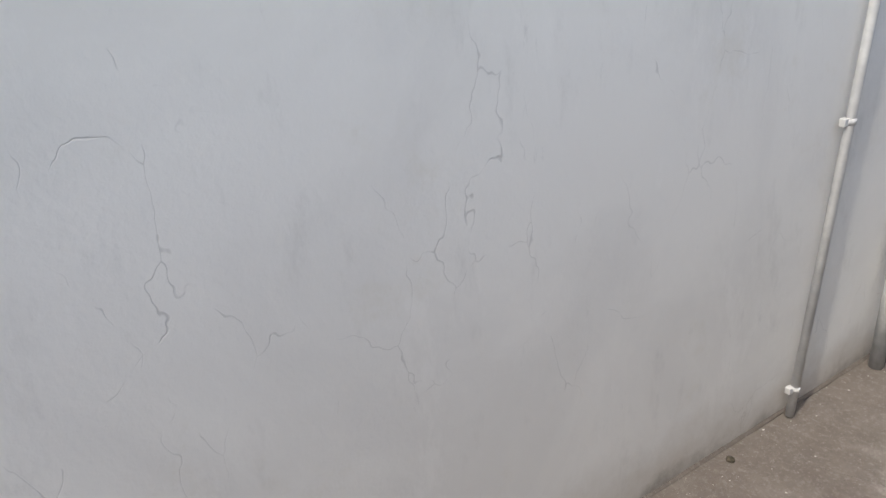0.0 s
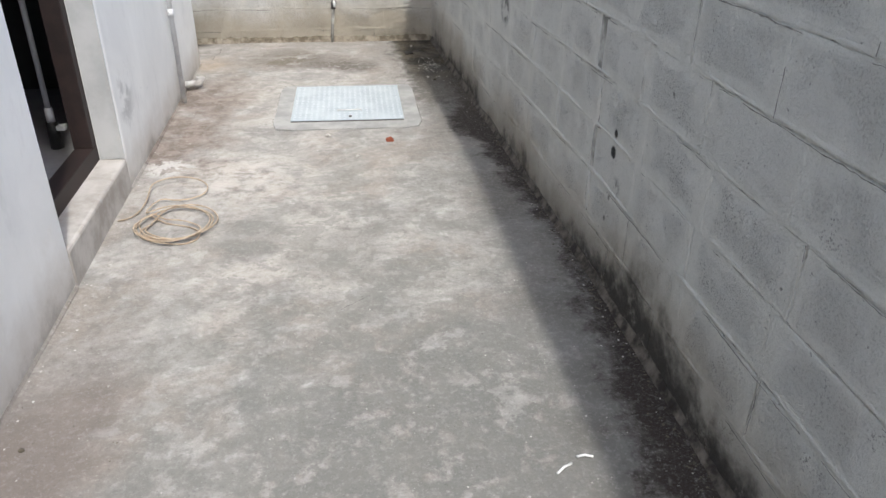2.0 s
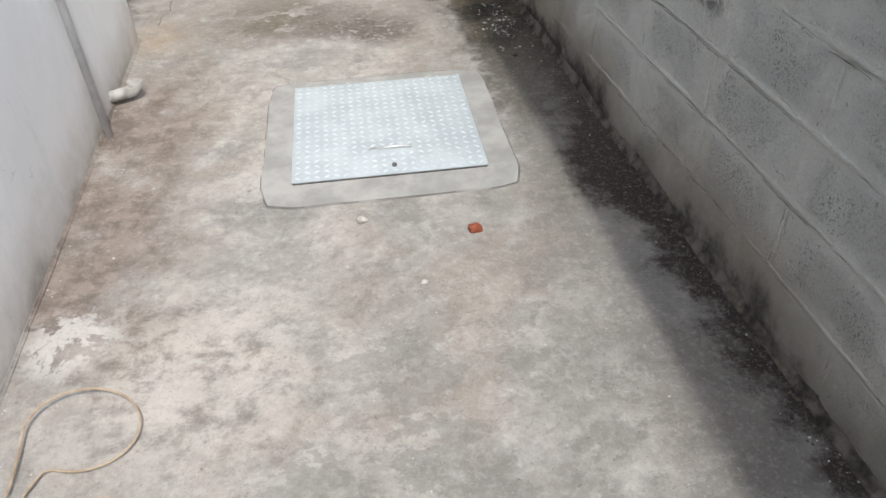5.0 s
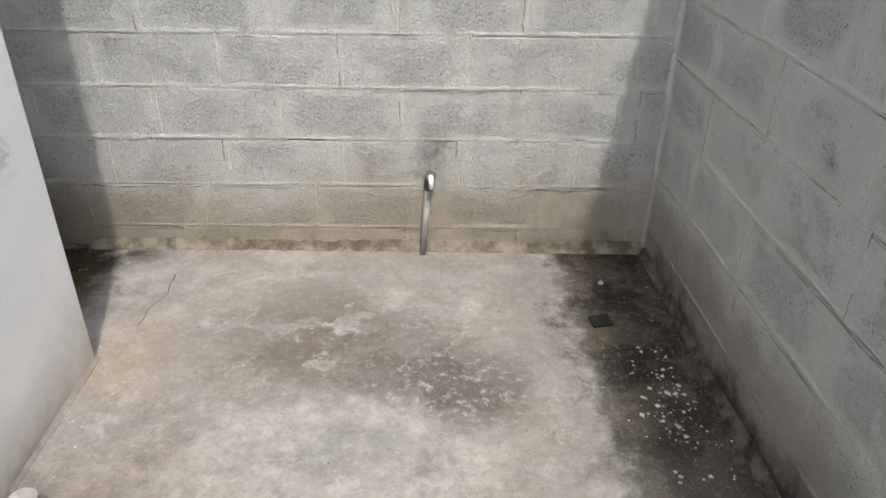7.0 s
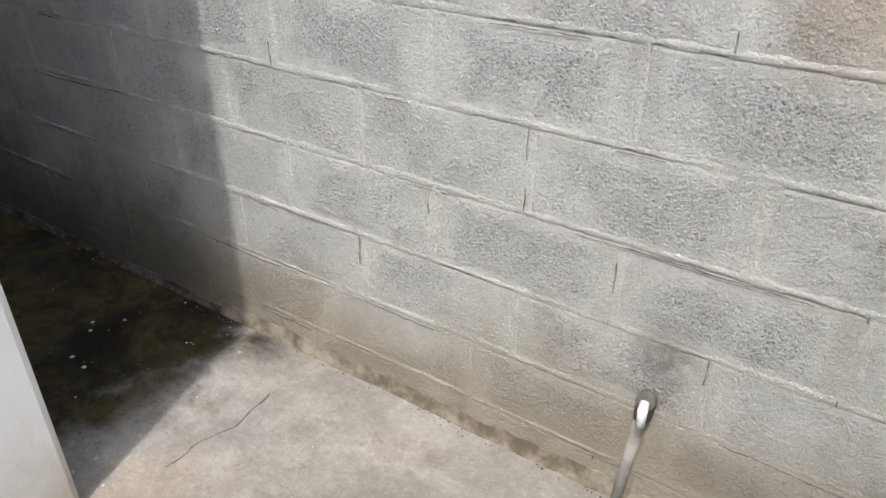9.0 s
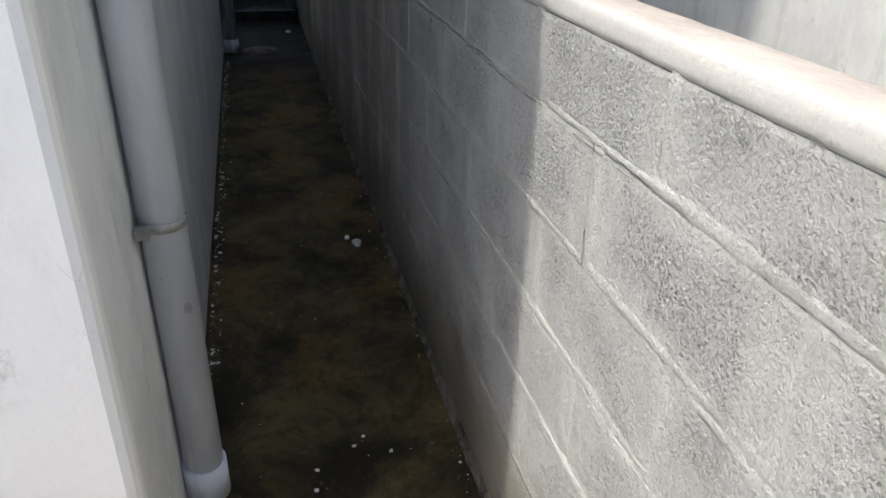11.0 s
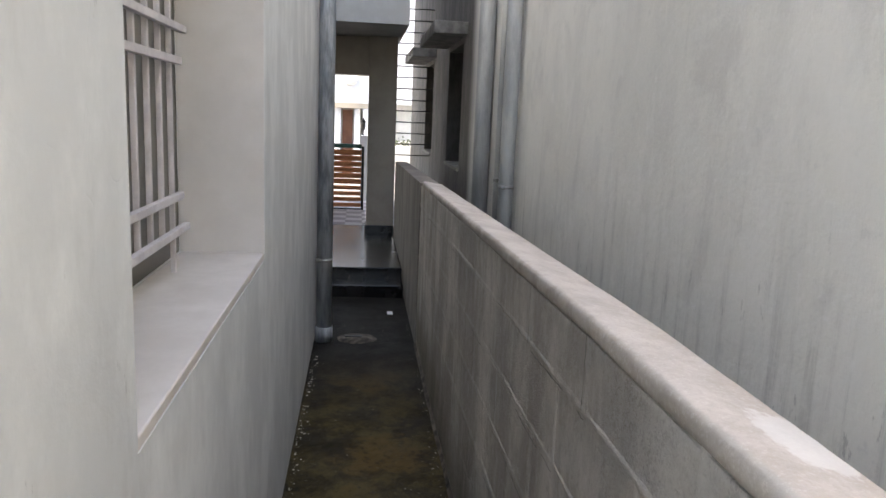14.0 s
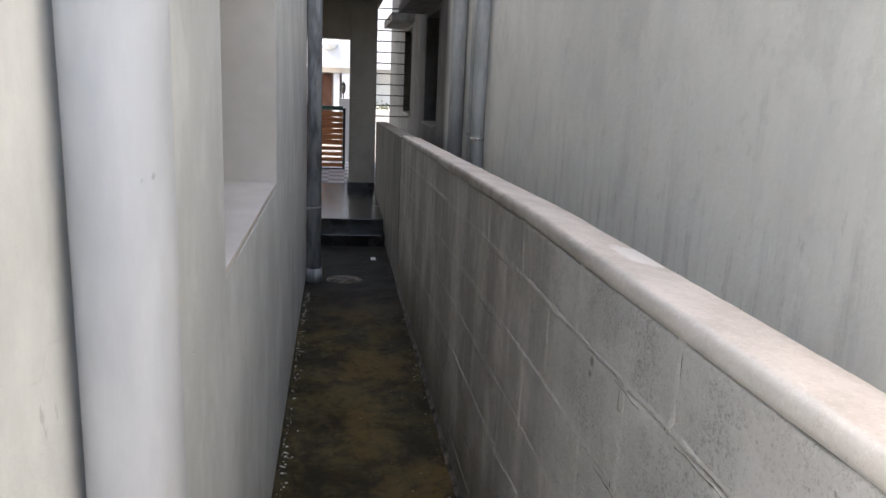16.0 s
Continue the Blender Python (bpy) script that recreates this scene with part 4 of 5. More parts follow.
# ---- the coil of cable ----
pts = []
rnd = random.Random(4)
for k in range(5):
    ox, oy, rx, ry, tilt = rnd.uniform(-0.02, 0.02), rnd.uniform(-0.06, 0.05), rnd.uniform(0.11, 0.18), rnd.uniform(0.07, 0.19), rnd.uniform(-0.5, 0.5)
    for q in range(28):
        a = 2 * math.pi * q / 28 + 2.6
        u, w = rx * math.cos(a), ry * math.sin(a)
        pts.append(Vector((0.28 + ox + u * math.cos(tilt) - w * math.sin(tilt), 5.56 + oy + u * math.sin(tilt) + w * math.cos(tilt), 0.007 + 0.006 * k + 0.004 * math.sin(3 * a + k))))
for q in range(34):
    a = -2.4 + 2 * math.pi * q / 34 * 0.93
    pts.append(Vector((0.235 + 0.135 * math.cos(a) - 0.02 * math.sin(a), 5.955 + 0.115 * math.sin(a), 0.022 + 0.01 * math.sin(a))))
pts += [Vector(p) for p in ((0.12, 5.8, 0.02), (0.11, 5.74, 0.015), (0.09, 5.68, 0.008), (0.05, 5.655, 0.007), (0.022, 5.66, 0.007))]
for _ in range(2):
    pts = [pts[0]] + [(a + b * 2 + c) / 4 for a, b, c in zip(pts, pts[1:], pts[2:])] + [pts[-1]]
tagged(part("cable_coil", tube_bm(pts, 0.0034, 6), M_CABLE), "loose coil of dusty beige cable on concrete by the doorway", "cable")

# ---- small things on the floor ----
def lump_bm(x, y, r, seed, flat=0.7, z=None):
    bm = bmesh.new()
    bmesh.ops.create_icosphere(bm, subdivisions=2, radius=r)
    base = floor_z(x, y) if z is None else z
    for v in bm.verts:
        k = 1 + 0.35 * noise.noise(v.co / r * 1.3 + Vector((seed * 3.1, 0, 0)))
        v.co = Vector((v.co.x * k + x, v.co.y * k * 0.8 + y, max(v.co.z * k * flat, -0.3 * r) + base + 0.28 * r))
    return bm


tagged(part("brick_fragment", lump_bm(1.283, 6.545, 0.024, 1), M_BRICKRED), "small rounded piece of orange-red brick on the concrete", "rubble")
for x, y, r, m, lab in ((0.938, 6.66, 0.018, M_CHIPS, "flat pale mortar crumb on the concrete before the manhole"), (1.094, 6.334, 0.011, M_CHIPS, "tiny white pebble on the concrete"),
                        (0.05, 3.04, 0.015, M_DEBRIS, "dark pebble at the foot of the white wall"), (0.1, 4.25, 0.009, M_DEBRIS, "small dark pebble beside the white wall"),
                        (-1.67, 8.83, 0.022, M_CHIPS, "pale stone on the wet passage floor"), (-1.73, 8.8, 0.012, M_WHITE, "white chip on the wet passage floor"),
                        (1.69, 7.74, 0.012, M_DEBRIS, "dark pebble near the block wall"), (1.62, 8.73, 0.011, M_CHIPS, "pale mortar crumb at the foot of the block wall")):
    tagged(part("pebble", lump_bm(x, y, r, x * 7), m), lab, "pebble")
for i, (a, b) in enumerate((((1.541, 3.982), (1.59, 4.012)), ((1.611, 4.036), (1.656, 4.03)))):
    tagged(part("plastic_strip", tube_bm([(*a, 0.008), ((a[0] + b[0]) / 2, (a[1] + b[1]) / 2 + 0.004, 0.010), (*b, 0.008)], 0.0035, 8), M_WHITE), "short white plastic strip lying on the grey concrete", "litter", "plastic strips")
slate = part("slate_piece", box_bm(-0.034, 0.034, -0.028, 0.028, -0.0025, 0.0025, 0.001), M_GRANITE)
slate.matrix_basis = Matrix.Translation((1.575, 8.49, floor_z(1.575, 8.49) + 0.008)) @ Matrix.Rotation(0.22, 4, "Z") @ Matrix.Rotation(0.12, 4, "X")
tagged(slate, "thin black slate plate lying on the stained corner floor", "litter")
tagged(box("paper_scrap", (-5.8, -5.72, 8.79, 8.83, 0.004, 0.01), M_WHITE, bevel=0.001), "small white scrap on the wet passage floor", "litter")


bm = bmesh.new()
rings = []
for k in range(7):
    f = k / 6
    ring = []
    for q in range(36):
        a = 2 * math.pi * q / 36
        u, v = math.cos(a), math.sin(a)
        w = 1 + 0.1 * noise.noise(Vector((u * 1.5, v * 1.5, 4)))
        x, y = -5.13 + 0.13 * f * u * w, 8.56 + 0.15 * f * v * w
        dip = 0.02 * max(0.0, 1 - math.hypot((x + 5.15) / 0.05, (y - 8.54) / 0.09))
        ring.append(bm.verts.new((x, y, -0.006 + 0.026 * (1 - f ** 2.4) - dip)))
    rings.append(ring)
for a, b in zip(rings, rings[1:]):
    for q in range(36):
        bm.faces.new((a[q], b[q], b[(q + 1) % 36], a[(q + 1) % 36])).smooth = True
bmesh.ops.remove_doubles(bm, verts=bm.verts[:], dist=0.0002)
bmesh.ops.recalc_face_normals(bm, faces=bm.faces[:])
mound = tagged(part("drain_mound", bm, M_FOOT), "low dark cement mound with a drain slot beside the rain pipe", "drain")
part("slot", box_bm(-5.17, -5.13, 8.48, 8.6, 0.0, 0.016, 0.004), M_BLACK, mound, "black drain slot")


def strip_bm(points, width, seed):
    """A hair-thin ragged line on the floor."""
    bm = bmesh.new()
    dense = []
    for a, b in zip(points, points[1:]):
        for q in range(14):
            u = q / 14
            dense.append((a[0] + (b[0] - a[0]) * u, a[1] + (b[1] - a[1]) * u))
    rows = []
    for i, (x, y) in enumerate(dense):
        j = 0.012 * noise.noise(Vector((x * 18, y * 18, seed)))
        x, y = x + j, y + j * 0.7
        w = width * (0.5 + abs(noise.noise(Vector((i * 0.4, seed, 0)))) * 1.6)
        z = floor_z(x, y) + 0.0012
        rows.append((bm.verts.new((x - w, y, z)), bm.verts.new((x + w, y + w * 0.5, z))))
    for a, b in zip(rows, rows[1:]):
        bm.faces.new((a[0], a[1], b[1], b[0]))
    return bm


for i, line in enumerate((((0.08, 8.76), (0.1, 8.63), (0.07, 8.55), (0.06, 8.44)), ((0.16, 3.82), (0.34, 3.86), (0.5, 3.82)),
                          ((0.95, 2.3), (1.15, 2.55), (1.5, 2.6), (1.8, 2.4)), ((0.2, 3.2), (0.4, 3.3), (0.62, 3.28)), ((1.49, 6.77), (1.6, 6.8), (1.78, 6.83)), ((0.55, 4.7), (0.75, 4.8), (0.98, 4.86), (1.1, 4.95)))):
    structure(part("floor_crack", strip_bm(line, 0.0022, i), M_CRACK))


rim = bmesh.new()
loops = [[rim.verts.new((x * k, y * k, 0.0066)) for x, y in outline] for k in (1.007, 1.0115)]
for q in range(120):
    if noise.noise(Vector((q * 0.23, 3.0, 0.0))) < -0.05:
        continue
    rim.faces.new((loops[0][q], loops[0][(q + 1) % 120], loops[1][(q + 1) % 120], loops[1][q]))
turned(structure(part("floor_crack", rim, M_CRACK)))


def scatter(name, n, place, size, mat, seed, label):
    """Loose grit, one mesh."""
    rnd = random.Random(seed)
    verts, faces = [], []
    for _ in range(n):
        x, y = place(rnd)
        r = size[0] + (size[1] - size[0]) * rnd.random() ** 3
        z, k = floor_z(x, y), len(verts)
        a = rnd.uniform(0, 6.28)
        for q in range(5):
            t = a + q * 1.2566
            rr = r * rnd.uniform(0.6, 1.25)
            verts.append((x + rr * math.cos(t), y + rr * math.sin(t), z - 0.001))
        verts.append((x + r * 0.2, y, z + r * rnd.uniform(0.15, 0.45)))
        faces += [(k + q, k + (q + 1) % 5, k + 5) for q in range(5)]
    me = bpy.data.meshes.new(name)
    me.from_pydata(verts, [], faces)
    me.materials.append(mat)
    return tagged(new(name, me), label, "grit", kind="stuff")


def near_east(r, spread):
    y = r.uniform(0.5, L - 0.02)
    return east_x(y) - 0.02 - abs(r.gauss(0, spread)), y


scatter("pale_grit", 1500, lambda r: (r.uniform(0.03, 1.8), r.uniform(0.5, L - 0.03)), (0.0012, 0.006), M_CHIPS, 1, "pale grit strewn thinly over the concrete yard")
scatter("wall_foot_grit", 500, lambda r: (abs(r.gauss(0, 0.07)) + 0.01, r.uniform(0.5, LC)), (0.0015, 0.008), M_CHIPS, 2, "pale paint chips along the foot of the white wall")
scatter("corner_chips", 190, lambda r: (r.gauss(1.7, 0.045), r.gauss(8.1, 0.13)), (0.003, 0.012), M_CHIPS, 3, "pale lime flakes on the dark corner floor")
scatter("dark_litter", 3500, lambda r: near_east(r, 0.03), (0.0025, 0.01), M_DEBRIS, 4, "dark wet litter along the foot of the block wall")
scatter("wall_crumbs", 260, lambda r: near_east(r, 0.035), (0.002, 0.007), M_CHIPS, 8, "pale mortar crumbs at the foot of the block wall")
# dark bits added to draw the dark crack under the far skirt
scatter("far_foot_litter", 260, lambda r: (r.uniform(0.0, 1.8), L - 0.012 - abs(r.gauss(0, 0.014))), (0.0015, 0.0055), M_DEBRIS, 14, "dark bits standing in for the crack under the far wall")
scatter("dark_specks", 350, lambda r: (r.uniform(0.03, 1.8), r.uniform(0.5, L - 0.03)), (0.0015, 0.005), M_DEBRIS, 5, "dark specks strewn over the concrete yard")
scatter("passage_grit", 700, lambda r: (r.uniform(-5.5, -0.1), r.choice((LC + abs(r.gauss(0, 0.02)), L - 0.02 - abs(r.gauss(0, 0.02)), r.uniform(LC, L)))), (0.0015, 0.0065), M_CHIPS, 6, "pale grit on the wet passage floor")
scatter("side_foot_chips", 420, lambda r: (r.uniform(-4.8, -0.1), LC + 0.008 + abs(r.gauss(0, 0.018))), (0.003, 0.013), M_CHIPS, 12, "pale lime flakes along the foot of the side wall")
scatter("mouth_grit", 70, lambda r: (r.uniform(-0.6, 0.0), r.uniform(LC + 0.03, L - 0.1)), (0.002, 0.011), M_CHIPS, 7, "pale chips where the passage begins")


# ---- mortar footings ----
def footing(name, s0, s1, at, mat, seed, width, height):
    """A rough ledge of spilled mortar at the foot of a wall; at(s, d, z) gives the place."""
    n = int((s1 - s0) / 0.009)
    bm = bmesh.new()
    prev = None
    for i in range(n + 1):
        s = s0 + (s1 - s0) * i / n
        w = width * (0.75 + 0.35 * noise.noise(Vector((s * 2.3, seed, 0))) + 0.2 * noise.noise(Vector((s * 15, seed, 3))) + 0.15 * noise.noise(Vector((s * 70, seed, 3))))
        h = height * max(0.1, 0.75 + 0.5 * noise.noise(Vector((s * 2.6, seed, 9))) + 0.2 * noise.noise(Vector((s * 17, seed, 5))) + 0.12 * noise.noise(Vector((s * 80, seed, 5))))
        w = max(w, 0.004)
        j = 0.003 * noise.noise(Vector((s * 50, 1, seed)))
        ring = [bm.verts.new(at(s, *q)) for q in ((w * 1.0, -0.012), (w * 0.9, h * 0.12 + j), (w * 0.62, h * 0.34), (w * 0.36, h * 0.62 + j), (0.002, h), (-0.01, h * 1.02))]
        if prev:
            for k in range(5):
                bm.faces.new((prev[k], prev[k + 1], ring[k + 1], ring[k]))
        prev = ring
    bmesh.ops.recalc_face_normals(bm, faces=bm.faces[:])
    return part(name, bm, mat)


structure(footing("trim_footing_east", -2.0, L, lambda s, d, z: (east_x(s) - d, s, z), M_FOOT, 1, 0.026, 0.04))
structure(footing("trim_footing_north", -0.3, W, lambda s, d, z: (s, L - d, z), M_RUBBLE, 2, 0.016, 0.06))
structure(footing("trim_footing_passage", -5.0, -0.3, lambda s, d, z: (s, L - d, z), M_FOOT, 3, 0.02, 0.025))
structure(footing("trim_footing_house", -2.0, DOOR_Y0, lambda s, d, z: (d, s, z), M_FLOOR, 4, 0.012, 0.012))
structure(footing("trim_footing_house_north", DOOR_Y1, LC, lambda s, d, z: (d, s, z), M_FLOOR, 5, 0.014, 0.012))
structure(footing("trim_footing_side", -5.2, -0.1, lambda s, d, z: (s, LC + d, z), M_FLOOR, 6, 0.016, 0.012))

verts, faces = [], []
for k in range(111):
    z = -0.01 + k * 0.0104
    w = 0.008 + 0.02 * max(0.0, noise.noise(Vector((2, 5, z * 5))) + 0.35) + 0.007 * noise.noise(Vector((1, 2, z * 38)))
    x, base = east_x(L), len(verts)
    for u, d in ((1, 0.002), (0.55, 0.008), (0.3, 0.012), (0.16, 0.02)):
        verts.append((x + 0.004 - w * u - 0.002, L - d - 0.2 * w * (1 - u), z))
    verts.append((x - 0.002 + BEND * w, L - w, z))
    if k:
        faces += [(base - 5 + q, base - 4 + q, base + 1 + q, base + q) for q in range(4)]
me = bpy.data.meshes.new("corner_mortar")
me.from_pydata(verts, [], faces)
me.materials.append(M_MORTAR)
structure(new("trim_corner_mortar", me))

# ---- the street end ----
structure(part("step_1", box_bm(-6.55, -6.28, 6.0, L - 0.014, -0.03, PORCH / 2, 0.006), M_GRANITE))
structure(part("floor_porch", box_bm(-8.95, -6.53, 5.0, L - 0.014, -0.03, PORCH, 0.006), M_GRANITE))
structure(box("ceiling_porch", (-9.0, -7.2, 5.0, L + 0.03, 2.3, 2.9), M_BEAM))
structure(box("lintel", (-8.62, -8.4, 6.5, 8.64, 1.9, 2.298), M_COLUMN))
col = empty("porch_column", (-8.45, 8.8, PORCH), "square taupe painted porch column with a black granite skirting", "column")
under(box("shaft", (-8.6, -8.3, 8.64, L - 0.014, PORCH + 0.1, 2.298), M_COLUMN, bevel=0.004), col)
under(box("skirting", (-8.612, -8.288, 8.628, L - 0.014, PORCH, PORCH + 0.1), M_GRANITE, bevel=0.003), col)
structure(box("wall_porch", (-9.0, -5.3, 4.8, 5.0, 0, 2.9), M_COLUMN))
gate = empty("slatted_gate", (-10.3, 7.8, PORCH), "orange wooden slatted gate in a dark steel frame, closed", "gate")
for nm, b in (("post", (-10.33, -10.28, 8.585, 8.62, PORCH + 0.01, 1.06)), ("post", (-10.33, -10.28, 6.9, 6.935, PORCH + 0.01, 1.06)),
              ("top_rail", (-10.33, -10.28, 6.936, 8.584, 1.035, 1.09)), ("bottom_rail", (-10.33, -10.28, 6.936, 8.584, PORCH + 0.01, PORCH + 0.03))):
    under(box(nm, b, M_GREEN if nm == "top_rail" else M_BLACK, bevel=0.003), gate)
for i in range(10):
    z = 0.245 + i * 0.0775
    hgt = 0.052 if i < 4 else 0.068
    under(box("board", (-10.32, -10.3, 6.936, 8.584, z, z + hgt), M_GATEWOOD, bevel=0.003), gate)
bars = empty("steel_bars", (-9.3, 9.15, 1.0), "open screen of thin dark steel bars beyond the column", "grille")
for i in range(20):
    z = 1.02 + i * 0.131
    under(part("bar", tube_bm([(-9.3, 8.9, z), (-9.3, NY - 0.02, z + 0.004 * math.sin(i * 2.1))], 0.007, 8), M_BLACK), bars)
under(part("upright", tube_bm([(-9.3, 8.9, 0.2), (-9.3, 8.9, 3.6)], 0.012, 8), M_BLACK), bars)
pillar = empty("gate_pillar", (-13, 8.64, 0), "white gate pillar topped by a small black lantern", "gate pillar")
under(box("pillar", (-13.15, -12.9, 8.57, 8.8, -0.03, 1.13), M_FACADE, bevel=0.005), pillar)
lantern = empty("lantern", (-13, 8.61, 1.13), "small black post lantern standing on a white gate pillar", "lantern")
under(part("stem", tube_bm([(-13, 8.61, 1.13), (-13, 8.61, 1.22)], 0.012, 8), M_BLACK), lantern)
under(part("cage", tube_bm([(-13, 8.61, 1.22), (-13, 8.61, 1.3), (-13, 8.61, 1.35)], [0.03, 0.045, 0.04], 6), M_DARKSTEEL), lantern)
under(part("cap", tube_bm([(-13, 8.61, 1.351), (-13, 8.61, 1.42)], [0.05, 0.006], 6), M_BLACK), lantern)

opp = empty("opposite_house", (-19, 8, 0), "bright white house across the street with a brown front door", "house")
for nm, b, m in (("wall", (-18.4, -18.0, 3.0, 14.0, 1.72, 5.5), M_FACADE), ("beam", (-18.35, -17.98, 3.0, 9.0, 1.6, 1.719), M_COLUMN), ("wall", (-18.5, -18.41, 3.0, 14.0, -0.03, 5.5), M_BEAM),
                 ("pilaster", (-18.4, -18.1, 8.42, 8.56, -0.03, 1.599), M_FACADE), ("pilaster", (-18.4, -18.1, 7.95, 8.1, -0.03, 1.599), M_FACADE), ("pilaster", (-18.4, -18.0, 8.62, 8.9, -0.03, 1.599), M_FACADE),
                 ("parapet", (-18.4, -18.0, 9.0, 14.0, -0.03, 0.86), M_BEAM)):
    under(box(nm, b, m), opp)
under(box("front_door", (-18.4, -18.36, 8.14, 8.38, -0.03, 1.56), M_DOORWOOD, None, "red-brown front door"), opp)
under(part("lamp_shade", tube_bm([(-17.97, 8.32, 2.3), (-17.97, 8.32, 2.24), (-17.97, 8.32, 2.17), (-17.97, 8.32, 2.12)], [0.19, 0.18, 0.14, 0.06], 16), M_WHITE, None, "white bowl lamp"), opp)
hedge = bmesh.new()
rnd = random.Random(9)
for _ in range(260):
    p = Vector((-17.6 + rnd.uniform(-0.2, 0.2), rnd.uniform(8.9, 10.4), 0.78 + abs(rnd.gauss(0, 0.08))))
    d = Vector((rnd.uniform(-1, 1), rnd.uniform(-1, 1), rnd.uniform(-0.4, 1))).normalized() * 0.06
    w = d.orthogonal().normalized() * 0.025
    hedge.faces.new([hedge.verts.new(q) for q in (p, p + d * 0.5 + w, p + d, p + d * 0.5 - w)])
tagged(part("hedge", hedge, M_LEAF), "low straggling dull green plants before the opposite house", "plants", kind="stuff")
box_planter = box("planter", (-17.85, -17.35, 8.85, 10.5, -0.03, 0.78), M_BEAM, bevel=0.01)
tagged(box_planter, "long pale masonry planter before the opposite house", "planter")


# ---- driveway tiles ----
drive = structure(box("pavement", (-11.4, -8.951, 6.5, 9.3, -0.03, PORCH - 0.012), M_APRON))
TILE = 0.2
tiles = {}
for i in range(12):
    for j in range(12):
        x0, y0 = -8.96 - (i + 1) * TILE, 6.6 + j * TILE
        key = (i + j) % 2
        if key not in tiles:
            tiles[key] = part("tile", box_bm(0.002, TILE - 0.002, 0.002, TILE - 0.002, -0.012, 0.0, 0.0015), M_TILE_A if key else M_TILE_B, drive)
            tile = tiles[key]
        else:
            tile = new("tile", tiles[key].data)
            tile.parent = drive
        tile.location = (x0, y0, PORCH)

# ---- blocks of the two walls ----
block_meshes = {}


def block_mesh(length, height, kind):
    """A block's outer face with worn edges; x along, y out of the wall, z up."""
    key = (round(length, 2), round(height, 3), kind)
    if key not in block_meshes:
        rnd = random.Random(hash(key[:2]) % 1000 + kind)
        bm = bmesh.new()
        l, h = key[0] / 2, key[1] / 2
        rings = []
        for inset, out in ((0.0, -0.012), (0.0015, -0.0015), (0.0075, 0.0)):
            ring = []
            for u, w in ((-1, -1), (-0.33, -1), (0.33, -1), (1, -1), (1, 1), (0.33, 1), (-0.33, 1), (-1, 1)):
                j = rnd.uniform(-0.0015, 0.0015)
                ring.append(bm.verts.new((u * l - (inset * u if abs(u) == 1 else 0) + j, out + rnd.uniform(-0.0006, 0.0006), w * (h - inset) + j)))
            rings.append(ring)
        for a, b in zip(rings, rings[1:]):
            for k in range(8):
                bm.faces.new((a[k], a[(k + 1) % 8], b[(k + 1) % 8], b[k]))
        top = rings[-1]
        for k in range(3):
            bm.faces.new((top[k], top[k + 1], top[6 - k], top[7 - k]))
        bmesh.ops.recalc_face_normals(bm, faces=bm.faces[:])
        me = bpy.data.meshes.new("block")
        bm.to_mesh(me)
        bm.free()
        me.materials.append(M_BLOCK)
        block_meshes[key] = me
    return block_meshes[key]


def course_cuts(s0, s1, first, pitch, rnd):
    """Joints along one course, one of them at first."""
    s = first
    while s - pitch > s0:
        s -= pitch
    cuts = [s0]
    while s < s1 - 0.06:
        if s - cuts[-1] > 0.06:
            cuts.append(s)
        s += pitch + rnd.uniform(-0.008, 0.008)
    return cuts + [s1]


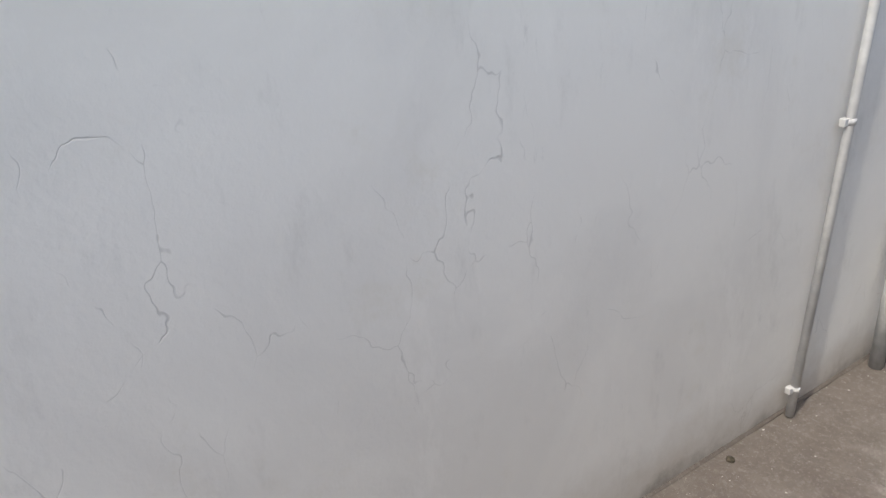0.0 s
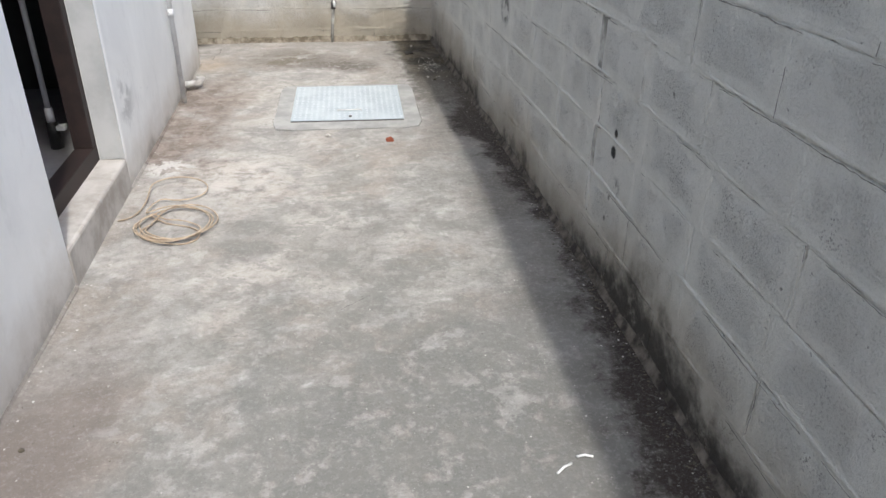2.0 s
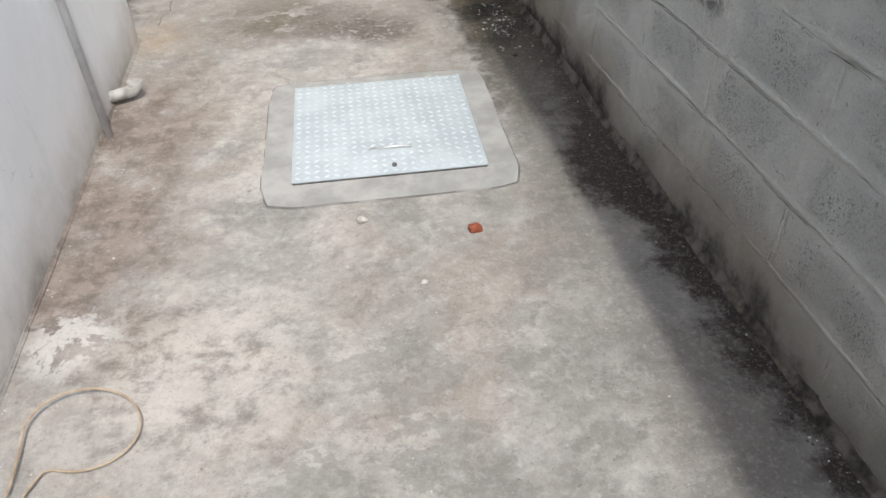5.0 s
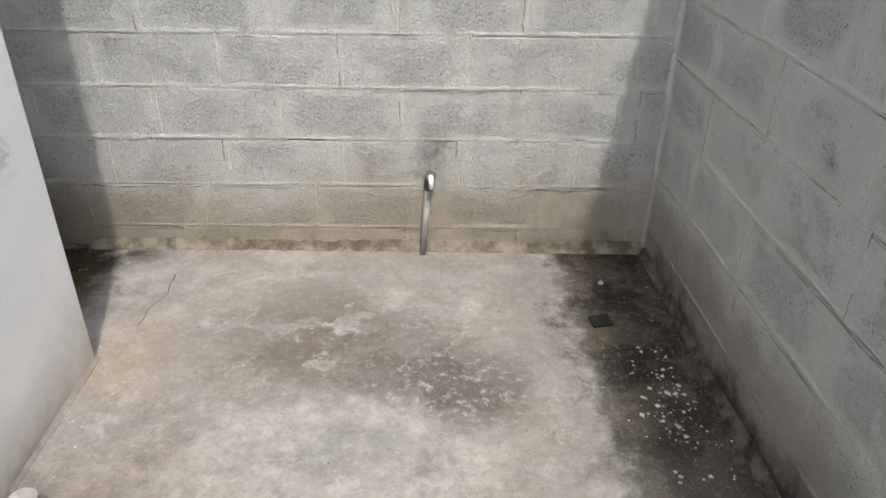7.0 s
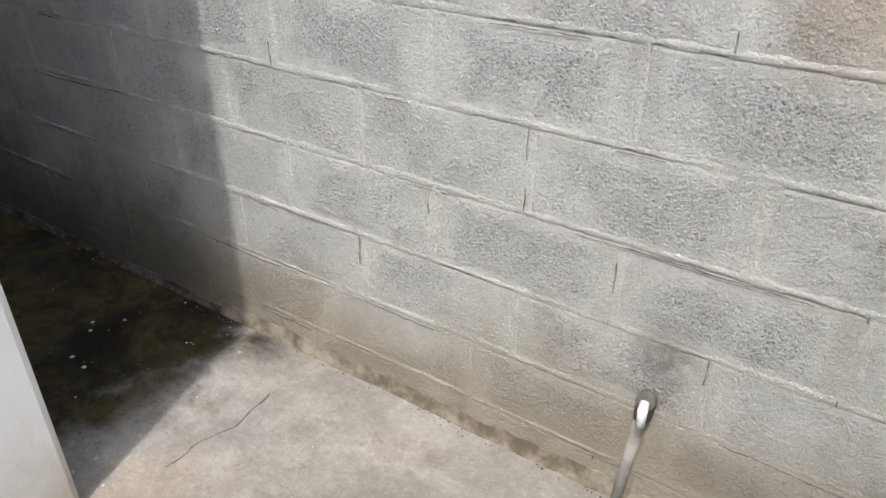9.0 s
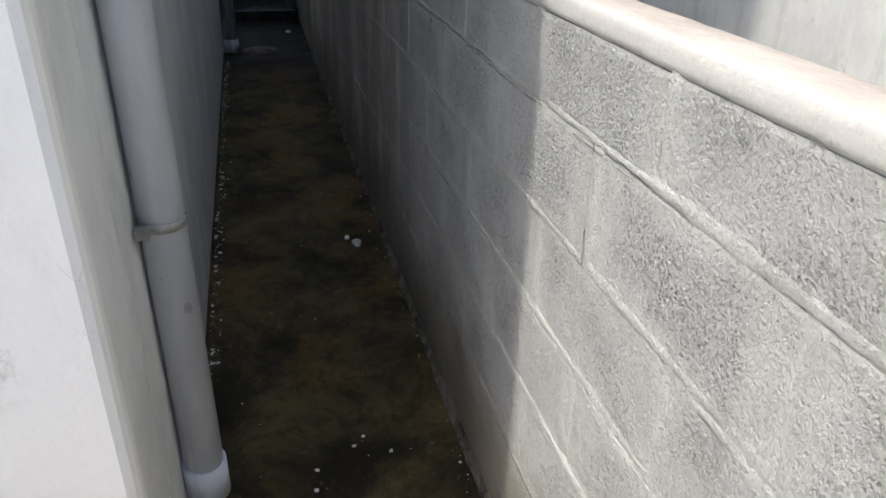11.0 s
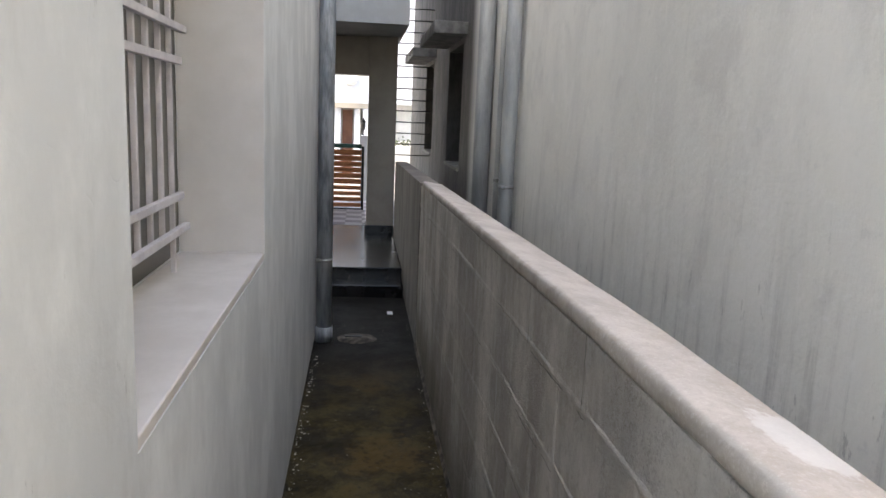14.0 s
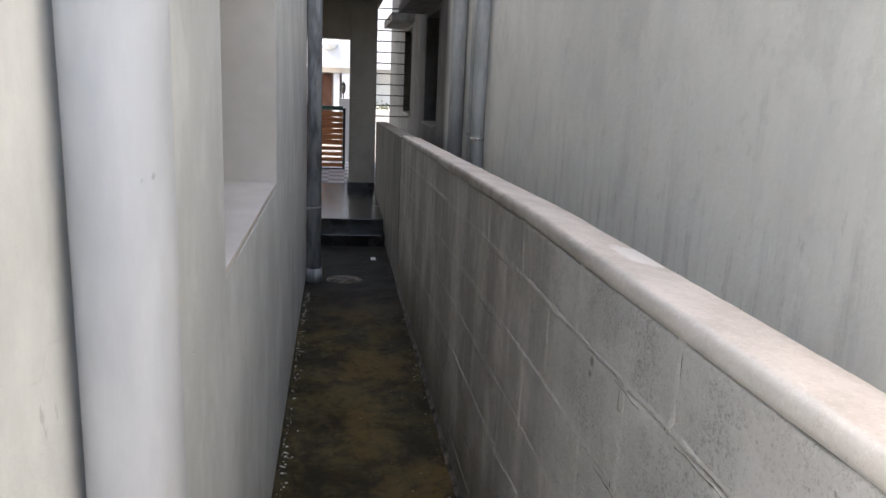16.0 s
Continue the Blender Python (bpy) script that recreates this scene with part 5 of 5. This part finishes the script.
def joints(name, wall, rows, ups, at):
    """Smeared mortar standing a little proud of the joints: rows are heights z(s), ups are (s, z0, z1)."""
    verts, faces = [], []

    def ribbon(line, seed, wide):
        prev = None
        for k, (s, z, ds, dz) in enumerate(line):
            w = wide * (1 + 0.7 * noise.noise(Vector((s * 5, z * 5, seed))) + 0.7 * noise.noise(Vector((s * 40, z * 40, seed))))
            o = dz * (0.0035 + 0.004 * noise.noise(Vector((s * 2.2, z * 2.2, seed + 8))))
            h = 0.0008 + 0.0042 * noise.noise(Vector((s * 3.5, z * 3.5, seed + 4))) + 0.0025 * noise.noise(Vector((s * 30, z * 30, seed + 2)))
            base = len(verts)
            for u, d in ((-1, -0.004), (-0.55, h * 0.7), (0.1, h), (0.6, h * 0.5), (1, -0.004)):
                verts.append(at(s + ds * u * w, d, z + dz * u * w + o))
            if prev is not None:
                faces.extend([(prev + q, prev + q + 1, base + q + 1, base + q) for q in range(4)])
            prev = base

    for i, (s0, s1, height) in enumerate(rows):
        n = int((s1 - s0) / 0.013)
        ribbon([(s0 + (s1 - s0) * k / n, height(s0 + (s1 - s0) * k / n), 0, 1) for k in range(n + 1)], i * 7.3, 0.0115)
    for i, (s, z0, z1) in enumerate(ups):
        ribbon([(s + 0.002 * noise.noise(Vector((k, i, 0))), z0 + (z1 - z0) * k / 12, 1, 0) for k in range(13)], i * 3.7, 0.0085 + 0.01 * ((i * 0.618) % 1))
    me = bpy.data.meshes.new(name)
    me.from_pydata(verts, [], faces)
    me.materials.append(M_MORTAR)
    me.polygons.foreach_set("use_smooth", [True] * len(faces))
    ob = new(name, me)
    ob.parent = wall
    tagged(ob, "light smeared mortar joints", kind="stuff")

    # ragged open cracks along the lower lips of the joints
    verts, faces = [], []

    def crack(line, seed, least=0.1):
        prev = None
        for s, z, ds, dz in line:
            k = noise.noise(Vector((s * 2.6, z * 2.6, seed))) + 0.45 * noise.noise(Vector((s * 14, z * 14, seed + 5)))
            if k < least:
                prev = None
                continue
            w = min(0.0017, 0.0004 + 0.0028 * k) * (1 + 0.8 * noise.noise(Vector((s * 70, z * 70, seed))))
            o = -0.0085 + 0.005 * noise.noise(Vector((s * 9, z * 9, seed + 3))) + 0.003 * noise.noise(Vector((s * 45, z * 45, seed + 6)))
            d = 0.0042 + 0.002 * noise.noise(Vector((s * 3.5, z * 3.5, seed + 4)))
            base = len(verts)
            for u in (-1, 1):
                verts.append(at(s + ds * (o + u * w), d, z + dz * (o + u * w)))
            if prev is not None:
                faces.append((prev, prev + 1, base + 1, base))
            prev = base

    for i, (s0, s1, height) in enumerate(rows):
        n = int((s1 - s0) / 0.006)
        crack([(s0 + (s1 - s0) * k / n, height(s0 + (s1 - s0) * k / n), 0, 1) for k in range(n + 1)], 40 + i * 7.3)
    for i, (s, z0, z1) in enumerate(ups):
        crack([(s, z0 + (z1 - z0) * k / 30, 1, 0) for k in range(31)], 90 + i * 3.7, 0.28)
    me = bpy.data.meshes.new("joint_cracks")
    me.from_pydata(verts, [], faces)
    me.materials.append(M_JOINTCRACK)
    ob = new("joint_cracks", me)
    ob.parent = wall
    tagged(ob, "dark cracks beside the mortar", kind="stuff")


rnd = random.Random(11)
PITCH = 0.42
ups = []
for c, first in enumerate((0.075, 0.576, 0.29, 0.477, 0.708, 0.033, 0.229)):
    z0, z1 = FAR_JOINTS[c], FAR_JOINTS[c + 1]
    cuts = course_cuts(-5.0, W, first, PITCH, rnd)
    for a, b in zip(cuts, cuts[1:]):
        x, z = (a + b) / 2, (z0 + z1) / 2
        if a > -4.99:
            ups.append((a, z0 * lie(a), z1 * lie(a)))
        gap = 0.009
        ob = new("block", block_mesh(b - a - gap, z1 - z0 - gap + 0.001, rnd.randrange(3)))
        ob.parent = wall_north
        slope = 0.02 * z if x < -1.5 else 0.0
        ob.matrix_basis = Matrix.Translation((x, L + rnd.uniform(-0.001, 0.0012), z * lie(x))) @ Matrix.Rotation(-slope + rnd.uniform(-0.003, 0.003), 4, "Y") @ Matrix.Rotation(math.pi, 4, "Z")


joints("mortar_joints", wall_north, [(-5.0, W, (lambda s, z=z: z * lie(s))) for z in FAR_JOINTS[1:-1]], ups, lambda s, d, z: (s, L - d, z))
ups = []


def east_z(y, z):
    return z - 0.04 * max(0.0, y - 6.3) * max(0.0, 1 - z / 0.8)


for c, first in enumerate((5.74, 5.58, 4.72, 5.51, 5.2, 4.9, 5.1, 4.88, 5.1)):
    z0, z1 = EAST_JOINTS[c], EAST_JOINTS[c + 1]
    cuts = course_cuts(-2.2, L - 0.002, first, 0.432, rnd)
    for a, b in zip(cuts, cuts[1:]):
        y, gap = (a + b) / 2, 0.010
        lo, hi = east_z(y, z0) if c else 0.0, east_z(y, z1)
        if a > -2.19:
            ups.append((a, east_z(a, z0) if c else 0.0, east_z(a, z1)))
        slope = (east_z(b, (z0 + z1) / 2) - east_z(a, (z0 + z1) / 2)) / (b - a) * (1 if c else 0.5)
        ob = new("block", block_mesh(b - a - gap, hi - lo - gap + 0.001, rnd.randrange(3)))
        ob.parent = wall_east
        turn = BEND if y > BEND_Y else 0.0
        ob.matrix_basis = Matrix.Translation((east_x(y) + rnd.uniform(-0.0012, 0.0012), y, (lo + hi) / 2)) @ Matrix.Rotation(math.pi / 2 + turn, 4, "Z") @ Matrix.Rotation(slope + rnd.uniform(-0.003, 0.003), 4, "Y").inverted()
joints("mortar_joints", wall_east, [(-2.2, L, (lambda s, z=z: east_z(s, z))) for z in EAST_JOINTS[1:-1]], ups, lambda s, d, z: (east_x(s) - d, s, z))
